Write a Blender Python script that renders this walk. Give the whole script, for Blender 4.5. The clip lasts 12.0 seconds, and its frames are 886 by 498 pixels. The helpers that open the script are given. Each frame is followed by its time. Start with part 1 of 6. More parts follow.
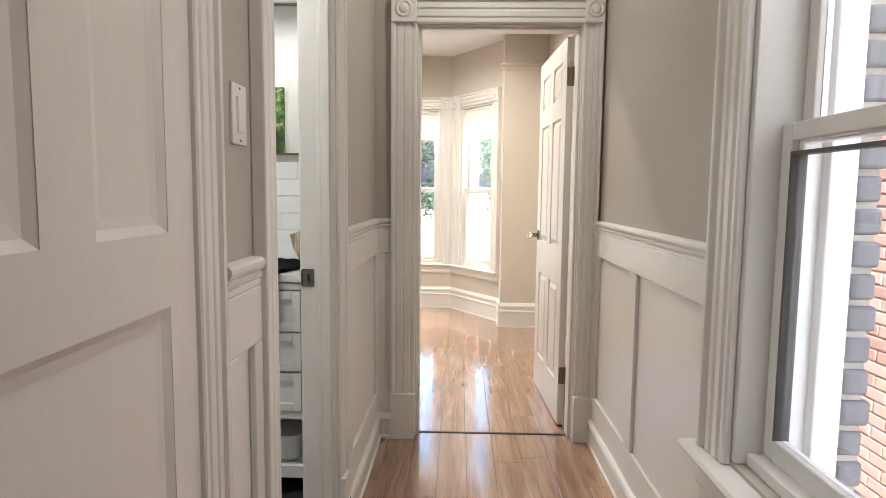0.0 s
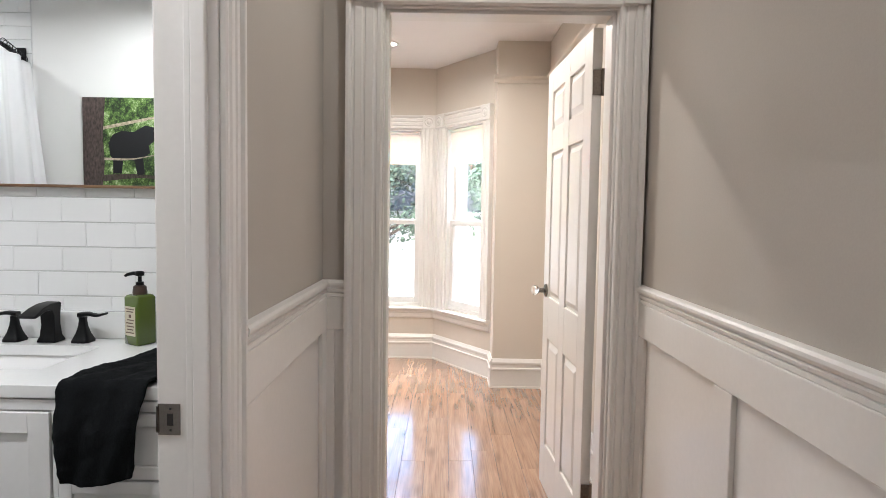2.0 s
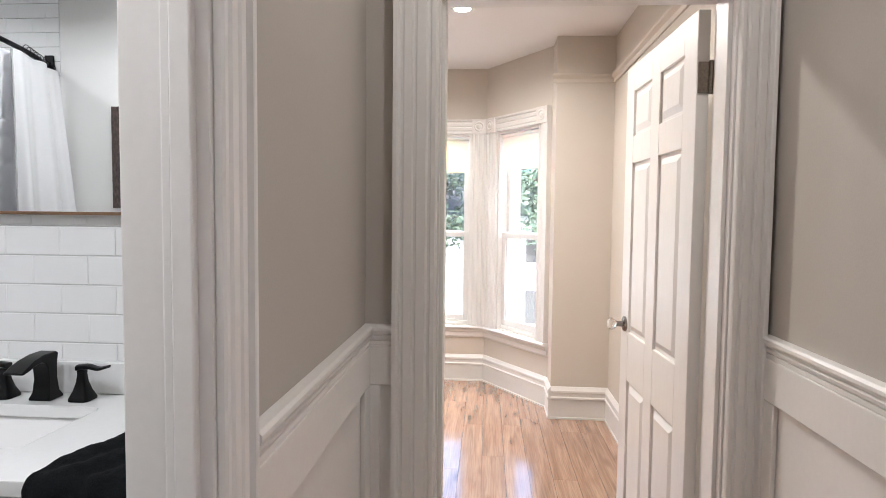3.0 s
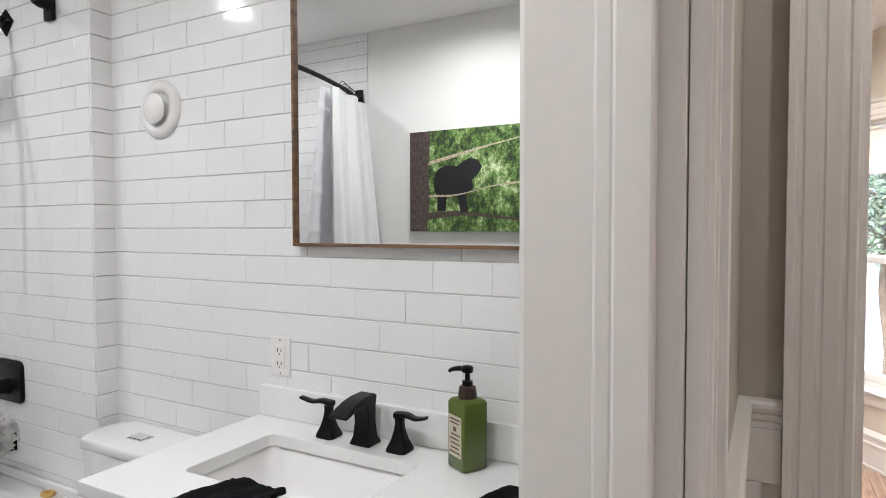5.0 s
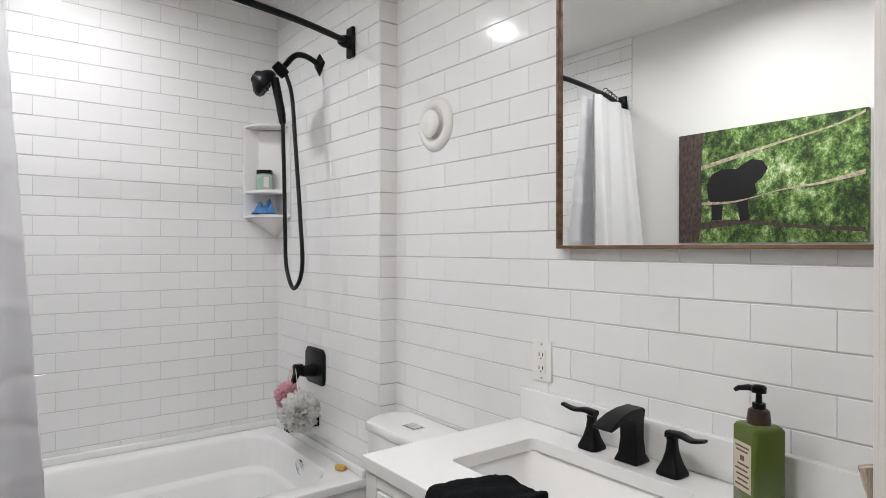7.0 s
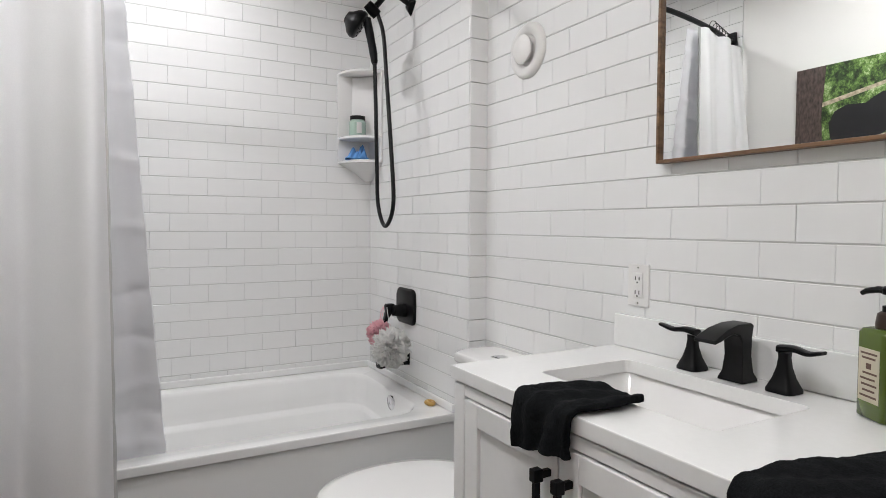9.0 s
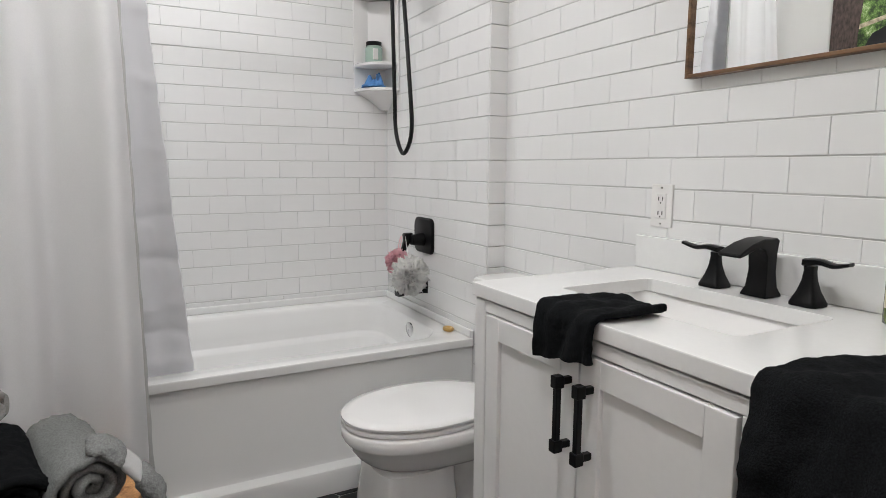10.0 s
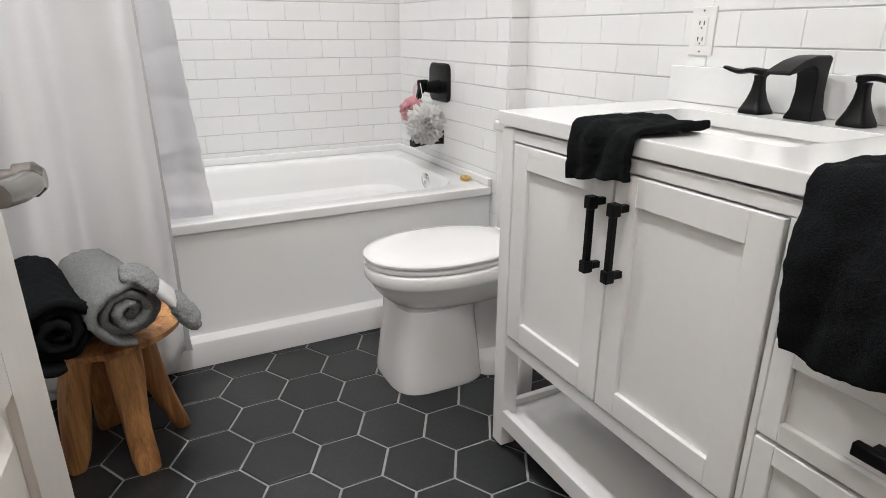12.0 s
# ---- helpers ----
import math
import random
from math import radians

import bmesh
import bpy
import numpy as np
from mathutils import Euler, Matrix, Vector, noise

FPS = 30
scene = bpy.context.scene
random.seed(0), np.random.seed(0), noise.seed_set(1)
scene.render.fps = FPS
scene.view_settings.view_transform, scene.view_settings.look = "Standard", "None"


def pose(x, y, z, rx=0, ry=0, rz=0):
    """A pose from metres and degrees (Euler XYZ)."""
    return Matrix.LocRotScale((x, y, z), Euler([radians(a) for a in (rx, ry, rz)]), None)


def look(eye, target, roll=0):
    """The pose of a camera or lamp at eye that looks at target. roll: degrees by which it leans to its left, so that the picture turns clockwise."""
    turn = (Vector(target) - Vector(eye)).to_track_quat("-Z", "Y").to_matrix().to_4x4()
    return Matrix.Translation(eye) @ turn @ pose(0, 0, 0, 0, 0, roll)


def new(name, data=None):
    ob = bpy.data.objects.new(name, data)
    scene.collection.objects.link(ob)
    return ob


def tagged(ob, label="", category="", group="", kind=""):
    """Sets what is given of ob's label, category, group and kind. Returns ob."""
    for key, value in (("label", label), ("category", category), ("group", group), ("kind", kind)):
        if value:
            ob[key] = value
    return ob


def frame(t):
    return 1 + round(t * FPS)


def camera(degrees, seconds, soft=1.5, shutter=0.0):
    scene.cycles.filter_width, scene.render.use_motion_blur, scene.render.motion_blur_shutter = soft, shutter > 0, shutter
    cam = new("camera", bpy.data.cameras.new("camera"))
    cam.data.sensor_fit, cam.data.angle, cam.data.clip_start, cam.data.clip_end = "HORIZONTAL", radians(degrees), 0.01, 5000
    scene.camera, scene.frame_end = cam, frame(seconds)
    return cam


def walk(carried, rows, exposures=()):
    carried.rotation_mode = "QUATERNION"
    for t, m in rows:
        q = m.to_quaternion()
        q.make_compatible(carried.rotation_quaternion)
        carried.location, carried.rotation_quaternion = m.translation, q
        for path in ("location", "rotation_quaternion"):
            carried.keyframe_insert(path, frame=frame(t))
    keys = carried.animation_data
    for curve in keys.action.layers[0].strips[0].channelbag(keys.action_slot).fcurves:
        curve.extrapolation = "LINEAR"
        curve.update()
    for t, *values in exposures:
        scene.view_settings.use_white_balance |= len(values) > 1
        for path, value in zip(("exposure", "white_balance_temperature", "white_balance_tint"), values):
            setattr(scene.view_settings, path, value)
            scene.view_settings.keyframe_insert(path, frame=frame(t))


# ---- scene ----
cam = camera(72.8, 12.0, soft=0.6)
PATH = [
    (0, (-0.044, 0.117, 1.231), (-0.097, 2.107, 1.042), 0.6),
    (0.5, (-0.011, 0.317, 1.254), (-0.043, 2.31, 1.089), 0.8),
    (1, (0.012, 0.569, 1.278), (-0.005, 2.564, 1.138), 0.9),
    (1.5, (-0.007, 0.797, 1.293), (-0.018, 2.793, 1.165), 0.9),
    (2, (-0.04, 1.008, 1.333), (-0.045, 3.004, 1.214), 0.9),
    (2.5, (-0.06, 1.201, 1.372), (-0.085, 3.198, 1.259), 1.0),
    (2.7, (-0.08, 1.283, 1.39), (-0.144, 3.279, 1.277), 0.9),
    (4.5, (-0.342, 1.675, 1.433), (-1.073, 3.535, 1.347), -0.2),
    (5, (-0.407, 1.678, 1.446), (-1.356, 3.436, 1.377), -0.1),
    (5.5, (-0.448, 1.701, 1.439), (-1.592, 3.341, 1.397), -0.1),
    (6, (-0.452, 1.7, 1.435), (-1.784, 3.191, 1.409), 0.0),
    (6.5, (-0.458, 1.688, 1.433), (-1.935, 3.036, 1.412), 0.1),
    (7, (-0.453, 1.705, 1.398), (-2.04, 2.923, 1.395), 0.1),
    (8.8, (-0.462, 1.711, 1.251), (-2.203, 2.695, 1.212), 0.5),
    (9, (-0.472, 1.721, 1.236), (-2.222, 2.687, 1.158), 0.3),
    (9.5, (-0.477, 1.719, 1.2), (-2.236, 2.655, 1.032), 0.3),
    (10, (-0.48, 1.706, 1.175), (-2.237, 2.623, 0.907), 0.3),
    (10.5, (-0.49, 1.693, 1.147), (-2.237, 2.596, 0.782), 0.3),
    (11, (-0.499, 1.68, 1.123), (-2.229, 2.567, 0.652), 0.2),
    (11.5, (-0.506, 1.672, 1.09), (-2.211, 2.545, 0.514), 0.3),
    (12, (-0.511, 1.669, 1.072), (-2.187, 2.525, 0.395), 0.1),
]
EXPOSURES = [(0.0, 2.88, 6450, 6), (1.5, 2.86, 6300, 7), (2.5, 2.82, 6060, 11), (4.5, 2.78, 6200, 11), (6.0, 2.68, 6330, 11), (9.0, 2.69, 6370, 11), (10.5, 2.73, 6430, 10), (12.0, 3.18, 6430, 10)]
walk(cam, [(t, look(eye, target, roll)) for t, eye, target, roll in PATH], EXPOSURES)

# ---- light ----
world = bpy.data.worlds.new("sky")
scene.world = world
world.use_nodes = True
wn = world.node_tree
sky = wn.nodes.new("ShaderNodeTexSky")
sky.sky_type, sky.sun_disc = "NISHITA", False
sky.sun_elevation, sky.sun_rotation = radians(39), radians(200)
wn.links.new(sky.outputs[0], wn.nodes["Background"].inputs[0])
wn.nodes["Background"].inputs[1].default_value = 0.14

sun = new("sun", bpy.data.lights.new("sun", "SUN"))
sun.data.energy, sun.data.angle, sun.data.color = 2.0, radians(2), (1.0, 0.95, 0.87)
sun.matrix_basis = look((-3, -8, 7), (0, 0, 0))


def area(name, eye, target, w, h, watts, color=(1, 1, 1), round_=False):
    lamp = bpy.data.lights.new(name, "AREA")
    lamp.shape = "DISK" if round_ else "RECTANGLE"
    lamp.size, lamp.energy, lamp.color = w, watts, color
    if not round_:
        lamp.size_y = h
    ob = new(name, lamp)
    ob.matrix_basis = look(eye, target)
    return ob


DAY = (0.93, 0.97, 1.0)
LED = (1.0, 0.99, 0.985)
BATH_LAMPS = ((-0.95, 1.80), (-1.80, 1.78), (-2.90, 1.95))
# First two bedroom lamps are real, the last two are added unseen fill.
BED_LAMPS = ((-0.28, 5.0), (-0.48, 5.69), (-1.7, 4.7), (-0.34, 3.9))
# Unseen ceiling lamps, added only to brighten the hall.
HALL_FILL = ((0.08, 0.9), (0.08, 2.45))
BATH_Z, ROOM_Z = 2.63, 2.62
for x, y in BATH_LAMPS:
    area("bath_downlight", (x, y, BATH_Z - 0.03), (x, y, 0), 0.10, 0, 1.42 if x > -2 else 1.1, LED, True).data.spread = radians(168)
for x, y in BED_LAMPS:
    area("bedroom_downlights_and_fill", (x, y, ROOM_Z - 0.03), (x, y, 0), 0.10, 0, 0.5 if y > 5.5 else 3.0, (1.0, 0.92, 0.83), True).data.spread = radians(165)
# Fill light for the hall, from lamps added to its ceiling.
for x, y in HALL_FILL:
    area("hall_fill", (x, y, ROOM_Z - 0.03), (x, y, 0), 0.10, 0, 0.72 if y > 2 else 0.55, (1.0, 0.93, 0.86), True)

# ---- materials ----


def material(name, color, rough=0.5, metal=0.0, grain=0.0, scale=40.0, bump=0.0, bump_scale=120.0, coat=0.0, var=0.0, spec=0.5, stretch=(1, 1, 1), stain=0.0):
    """A painted, glazed or woven surface: fine grain and broad stains in colour, grain in relief and gloss; var: shade by piece."""
    m = bpy.data.materials.new(name)
    m.use_nodes = True
    n, l = m.node_tree.nodes, m.node_tree.links
    b = n["Principled BSDF"]
    b.inputs["Roughness"].default_value, b.inputs["Metallic"].default_value = rough, metal
    b.inputs["Coat Weight"].default_value, b.inputs["Specular IOR Level"].default_value = coat, spec
    co = n.new("ShaderNodeTexCoord")
    mp = n.new("ShaderNodeMapping")
    mp.inputs["Scale"].default_value = stretch
    l.new(co.outputs["Object"], mp.inputs[0])
    rgb = n.new("ShaderNodeRGB")
    rgb.outputs[0].default_value = (*color, 1)
    out = rgb.outputs[0]

    def shade(fac, amount, src):
        hsv = n.new("ShaderNodeHueSaturation")
        mr = n.new("ShaderNodeMapRange")
        mr.inputs["From Min"].default_value, mr.inputs["From Max"].default_value = 0.3, 0.7
        mr.inputs["To Min"].default_value, mr.inputs["To Max"].default_value = 1 - amount, 1 + amount
        l.new(fac, mr.inputs[0])
        l.new(mr.outputs[0], hsv.inputs["Value"])
        l.new(src, hsv.inputs["Color"])
        return hsv.outputs[0]

    if grain:
        t = n.new("ShaderNodeTexNoise")
        t.inputs["Scale"].default_value, t.inputs["Detail"].default_value = scale, 6
        l.new(mp.outputs[0], t.inputs[0])
        out = shade(t.outputs[0], grain, out)
    t2 = n.new("ShaderNodeTexNoise")
    t2.inputs["Scale"].default_value, t2.inputs["Detail"].default_value = 2.3, 4
    l.new(mp.outputs[0], t2.inputs[0])
    out = shade(t2.outputs[0], stain or 0.02, out)
    if var:
        oi = n.new("ShaderNodeObjectInfo")
        out = shade(oi.outputs["Random"], var, out)
    l.new(out, b.inputs["Base Color"])
    mr = n.new("ShaderNodeMapRange")
    mr.inputs["To Min"].default_value, mr.inputs["To Max"].default_value = max(0.02, rough * 0.85), min(1, rough * 1.15)
    l.new(t2.outputs[0], mr.inputs[0])
    l.new(mr.outputs[0], b.inputs["Roughness"])
    if bump:
        t3 = n.new("ShaderNodeTexNoise")
        t3.inputs["Scale"].default_value, t3.inputs["Detail"].default_value = bump_scale, 4
        l.new(mp.outputs[0], t3.inputs[0])
        bp = n.new("ShaderNodeBump")
        bp.inputs["Strength"].default_value, bp.inputs["Distance"].default_value = bump, 0.002
        l.new(t3.outputs[0], bp.inputs["Height"])
        l.new(bp.outputs[0], b.inputs["Normal"])
    return m


def wood(name, dark, light, axis=0, scale=1.0, rough=0.35, knots=True, var=0.25, coat=0.0):
    """Wood with long grain along one axis, pores and a few knots, each piece cut from another spot."""
    m = bpy.data.materials.new(name)
    m.use_nodes = True
    n, l = m.node_tree.nodes, m.node_tree.links
    b = n["Principled BSDF"]
    b.inputs["Roughness"].default_value, b.inputs["Coat Weight"].default_value = rough, coat
    b.inputs["Coat Roughness"].default_value = 0.10
    co, oi = n.new("ShaderNodeTexCoord"), n.new("ShaderNodeObjectInfo")
    add, mul = n.new("ShaderNodeVectorMath"), n.new("ShaderNodeVectorMath")
    mul.operation = "SCALE"
    mul.inputs["Scale"].default_value = 37.0
    l.new(oi.outputs["Random"], mul.inputs[0])
    l.new(co.outputs["Object"], add.inputs[0])
    l.new(mul.outputs[0], add.inputs[1])
    mp = n.new("ShaderNodeMapping")
    s = [14.0 * scale] * 3
    s[axis] = 1.1 * scale
    mp.inputs["Scale"].default_value = s
    l.new(add.outputs[0], mp.inputs[0])
    t = n.new("ShaderNodeTexNoise")
    t.inputs["Scale"].default_value, t.inputs["Detail"].default_value, t.inputs["Distortion"].default_value = 1.4, 8, 0.9
    l.new(mp.outputs[0], t.inputs[0])
    r = n.new("ShaderNodeValToRGB")
    r.color_ramp.elements[0].position, r.color_ramp.elements[0].color = 0.32, (*dark, 1)
    r.color_ramp.elements[1].position, r.color_ramp.elements[1].color = 0.66, (*light, 1)
    l.new(t.outputs[0], r.inputs[0])
    mp2 = n.new("ShaderNodeMapping")
    s2 = [160.0 * scale] * 3
    s2[axis] = 5.0 * scale
    mp2.inputs["Scale"].default_value = s2
    l.new(add.outputs[0], mp2.inputs[0])
    t2 = n.new("ShaderNodeTexNoise")
    t2.inputs["Scale"].default_value, t2.inputs["Detail"].default_value = 1.0, 4
    l.new(mp2.outputs[0], t2.inputs[0])
    hsv = n.new("ShaderNodeHueSaturation")
    mr = n.new("ShaderNodeMapRange")
    mr.inputs["From Min"].default_value, mr.inputs["From Max"].default_value = 0.3, 0.65
    mr.inputs["To Min"].default_value, mr.inputs["To Max"].default_value = 0.72, 1.08
    l.new(t2.outputs[0], mr.inputs[0])
    l.new(mr.outputs[0], hsv.inputs["Value"])
    l.new(r.outputs[0], hsv.inputs["Color"])
    h2 = n.new("ShaderNodeHueSaturation")
    mr2 = n.new("ShaderNodeMapRange")
    mr2.inputs["To Min"].default_value, mr2.inputs["To Max"].default_value = 1 - var, 1 + var
    l.new(oi.outputs["Random"], mr2.inputs[0])
    l.new(mr2.outputs[0], h2.inputs["Value"])
    l.new(hsv.outputs[0], h2.inputs["Color"])
    out = h2.outputs[0]
    if knots:
        mp3 = n.new("ShaderNodeMapping")
        s3 = [9.0 * scale] * 3
        s3[axis] = 2.6 * scale
        mp3.inputs["Scale"].default_value = s3
        l.new(add.outputs[0], mp3.inputs[0])
        v = n.new("ShaderNodeTexVoronoi")
        v.inputs["Scale"].default_value = 0.8
        l.new(mp3.outputs[0], v.inputs[0])
        kr = n.new("ShaderNodeMapRange")
        kr.inputs["From Min"].default_value, kr.inputs["From Max"].default_value = 0.04, 0.2
        kr.inputs["To Min"].default_value, kr.inputs["To Max"].default_value = 0.6, 0.0
        l.new(v.outputs["Distance"], kr.inputs[0])
        mix = n.new("ShaderNodeMix")
        mix.data_type = "RGBA"
        l.new(kr.outputs[0], mix.inputs["Factor"])
        l.new(out, mix.inputs["A"])
        mix.inputs["B"].default_value = (dark[0] * 0.35, dark[1] * 0.3, dark[2] * 0.3, 1)
        out = mix.outputs["Result"]
    l.new(out, b.inputs["Base Color"])
    bp = n.new("ShaderNodeBump")
    bp.inputs["Strength"].default_value, bp.inputs["Distance"].default_value = 0.15, 0.001
    l.new(t2.outputs[0], bp.inputs["Height"])
    l.new(bp.outputs[0], b.inputs["Normal"])
    return m


def glowing(name, color, strength):
    m = bpy.data.materials.new(name)
    m.use_nodes = True
    n = m.node_tree.nodes
    b = n["Principled BSDF"]
    b.inputs["Emission Color"].default_value, b.inputs["Emission Strength"].default_value = (*color, 1), strength
    b.inputs["Base Color"].default_value = (0.8, 0.8, 0.8, 1)
    return m


def clear(name, color=(1, 1, 1), rough=0.0, ior=1.45):
    m = bpy.data.materials.new(name)
    m.use_nodes = True
    b = m.node_tree.nodes["Principled BSDF"]
    b.inputs["Base Color"].default_value = (*color, 1)
    b.inputs["Transmission Weight"].default_value, b.inputs["Roughness"].default_value, b.inputs["IOR"].default_value = 1.0, rough, ior
    return m


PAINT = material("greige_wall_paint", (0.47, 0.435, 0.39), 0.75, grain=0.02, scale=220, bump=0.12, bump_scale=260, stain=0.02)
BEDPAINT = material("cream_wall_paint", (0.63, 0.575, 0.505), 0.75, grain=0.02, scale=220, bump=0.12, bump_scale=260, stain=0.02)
WHITE = material("white_wall_paint", (0.78, 0.77, 0.75), 0.6, grain=0.015, scale=200, bump=0.08, bump_scale=260)
CEIL = material("white_ceiling_paint", (0.82, 0.80, 0.79), 0.85, grain=0.02, scale=180, bump=0.15, bump_scale=200)
TRIM = material("white_trim_paint", (0.76, 0.74, 0.71), 0.32, grain=0.015, scale=60, bump=0.05, bump_scale=90, stain=0.02)
DOOR = material("white_door_paint", (0.76, 0.735, 0.70), 0.38, grain=0.015, scale=80, bump=0.06, bump_scale=140, stretch=(1, 1, 0.2))
TILE = material("white_glazed_tile", (0.83, 0.83, 0.825), 0.10, grain=0.006, scale=30, bump=0.05, bump_scale=14, var=0.006, stain=0.006)
GROUT = material("pale_grout", (0.60, 0.595, 0.59), 0.9, grain=0.06, scale=300, bump=0.3, bump_scale=500)
HEX = material("charcoal_floor_tile", (0.018, 0.0195, 0.021), 0.42, grain=0.25, scale=60, bump=0.12, bump_scale=90, var=0.12, stain=0.15)
HEXGROUT = material("grey_floor_grout", (0.34, 0.34, 0.33), 0.9, grain=0.1, scale=300, bump=0.3, bump_scale=400)
PORCELAIN = material("white_porcelain", (0.83, 0.82, 0.81), 0.07, coat=0.3, stain=0.006)
ACRYLIC = material("white_acrylic_tub", (0.86, 0.86, 0.85), 0.14, stain=0.01)
QUARTZ = material("white_quartz", (0.82, 0.82, 0.81), 0.16, grain=0.012, scale=90, stain=0.015)
CABINET = material("white_cabinet_lacquer", (0.80, 0.795, 0.785), 0.33, grain=0.01, scale=60, stain=0.015)
BLACK = material("matt_black_metal", (0.0025, 0.0025, 0.003), 0.38, metal=0.0, spec=0.22, grain=0.1, scale=120, stain=0.08)
RUBBER = material("black_hose", (0.004, 0.004, 0.0045), 0.4, spec=0.3, bump=0.3, bump_scale=500)
CHROME = material("chrome", (0.75, 0.75, 0.76), 0.08, metal=1.0)
AGED = material("aged_hinge_metal", (0.20, 0.17, 0.14), 0.4, metal=1.0, grain=0.2, scale=150)
NICKEL = material("satin_nickel", (0.22, 0.205, 0.19), 0.22, metal=1.0, grain=0.05, scale=200)
FRAMEWOOD = wood("brown_frame_wood", (0.10, 0.050, 0.022), (0.24, 0.13, 0.065), 0, 2.0, 0.4, False, 0.05)
STOOLWOOD = wood("teak_root_wood", (0.24, 0.092, 0.028), (0.58, 0.29, 0.105), 2, 1.6, 0.5, True, 0.12)
ORNWOOD = wood("streaked_pale_wood", (0.15, 0.085, 0.05), (0.72, 0.62, 0.48), 2, 3.0, 0.45, False, 0.05)
LAMINATE = wood("oak_laminate", (0.29, 0.160, 0.098), (0.46, 0.28, 0.185), 1, 1.0, 0.19, True, 0.07, 1.0)
BLACKTERRY = material("black_terry", (0.008, 0.0088, 0.0098), 0.95, grain=0.5, scale=400, bump=1.0, bump_scale=420, spec=0.08)
GREYTERRY = material("grey_terry", (0.22, 0.225, 0.222), 0.95, grain=0.25, scale=260, bump=1.0, bump_scale=330, spec=0.2)
BANDCLOTH = material("pale_woven_band", (0.50, 0.50, 0.495), 0.8, grain=0.05, scale=300, bump=0.3, bump_scale=500)
CURTAIN = material("white_curtain_fabric", (0.88, 0.875, 0.885), 0.8, grain=0.02, scale=300, bump=0.2, bump_scale=500)
LINER = material("white_vinyl_liner", (0.86, 0.86, 0.885), 0.3, grain=0.01, scale=40)
for m_, amount in ((CURTAIN, 0.15), (LINER, 0.35)):
    n_, l_ = m_.node_tree.nodes, m_.node_tree.links
    tl, mx = n_.new("ShaderNodeBsdfTranslucent"), n_.new("ShaderNodeMixShader")
    tl.inputs["Color"].default_value, mx.inputs[0].default_value = (0.85, 0.85, 0.86, 1), amount
    l_.new(n_["Principled BSDF"].outputs[0], mx.inputs[1])
    l_.new(tl.outputs[0], mx.inputs[2])
    l_.new(mx.outputs[0], n_["Material Output"].inputs[0])
PLASTIC = material("white_plastic", (0.80, 0.79, 0.77), 0.35)
DARK = material("dark_slot", (0.02, 0.02, 0.02), 0.6)
GREENBOTTLE = material("olive_green_plastic", (0.075, 0.115, 0.012), 0.2, coat=0.2, stain=0.05)
LABEL = material("cream_label", (0.55, 0.50, 0.38), 0.6)
INK = material("brown_ink", (0.12, 0.07, 0.05), 0.7)
PUMPBROWN = material("dark_brown_collar", (0.045, 0.025, 0.018), 0.4)
PINK = material("pink_mesh", (0.86, 0.50, 0.55), 0.7)
WHITEMESH = material("white_mesh", (0.86, 0.85, 0.83), 0.7)
for m_ in (PINK, WHITEMESH):
    n_, l_ = m_.node_tree.nodes, m_.node_tree.links
    tl, mx = n_.new("ShaderNodeBsdfTranslucent"), n_.new("ShaderNodeMixShader")
    tl.inputs["Color"].default_value, mx.inputs[0].default_value = (0.9, 0.6, 0.65, 1) if m_ is PINK else (0.9, 0.9, 0.88, 1), 0.45
    l_.new(n_["Principled BSDF"].outputs[0], mx.inputs[1])
    l_.new(tl.outputs[0], mx.inputs[2])
    l_.new(mx.outputs[0], n_["Material Output"].inputs[0])
MINT = material("mint_jar", (0.42, 0.55, 0.48), 0.25)
BLUE = material("blue_cloth", (0.10, 0.27, 0.58), 0.85, grain=0.15, scale=200, bump=0.4, bump_scale=300)
AMBER = material("amber_ring", (0.55, 0.34, 0.10), 0.3)
PAPER = material("white_tissue_paper", (0.80, 0.79, 0.77), 0.9, bump=0.3, bump_scale=300)
GLASS = clear("window_glass")
KNOBGLASS = clear("cut_glass", (0.9, 0.88, 0.86), 0.03, 1.5)
MIRROR = material("silver_mirror", (0.90, 0.91, 0.90), 0.0, metal=1.0, stain=0.001)
MIRROR.node_tree.nodes["Principled BSDF"].inputs["Roughness"].default_value = 0.0
for link in list(MIRROR.node_tree.links):
    if link.to_socket.name in ("Roughness", "Base Color") and link.to_node.type == "BSDF_PRINCIPLED":
        MIRROR.node_tree.links.remove(link)
MIRROR.node_tree.nodes["Principled BSDF"].inputs["Base Color"].default_value = (0.90, 0.91, 0.90, 1)
LAMPGLOW = glowing("lamp_lens", (1.0, 0.96, 0.9), 5.0)
BLIND = material("cream_roller_blind", (0.80, 0.77, 0.72), 0.9, grain=0.03, scale=300)
BLIND.node_tree.nodes["Principled BSDF"].inputs["Subsurface Weight"].default_value = 0.3
BRICK = material("pink_brick", (0.44, 0.28, 0.24), 0.9, grain=0.2, scale=60, bump=0.5, bump_scale=90, var=0.18)
MORTAR = material("lime_mortar", (0.52, 0.48, 0.44), 0.95, grain=0.1, scale=120, bump=0.4, bump_scale=200)
GREYBRICK = material("grey_painted_brick", (0.20, 0.20, 0.215), 0.85, grain=0.15, scale=60, bump=0.5, bump_scale=70, var=0.1)
VINYL = material("white_window_vinyl", (0.74, 0.73, 0.71), 0.35)
GASKET = material("grey_gasket", (0.10, 0.10, 0.10), 0.6)
EARTH = material("pale_concrete_ground", (0.48, 0.47, 0.45), 0.9, grain=0.15, scale=12, bump=0.3, bump_scale=60, stain=0.2)
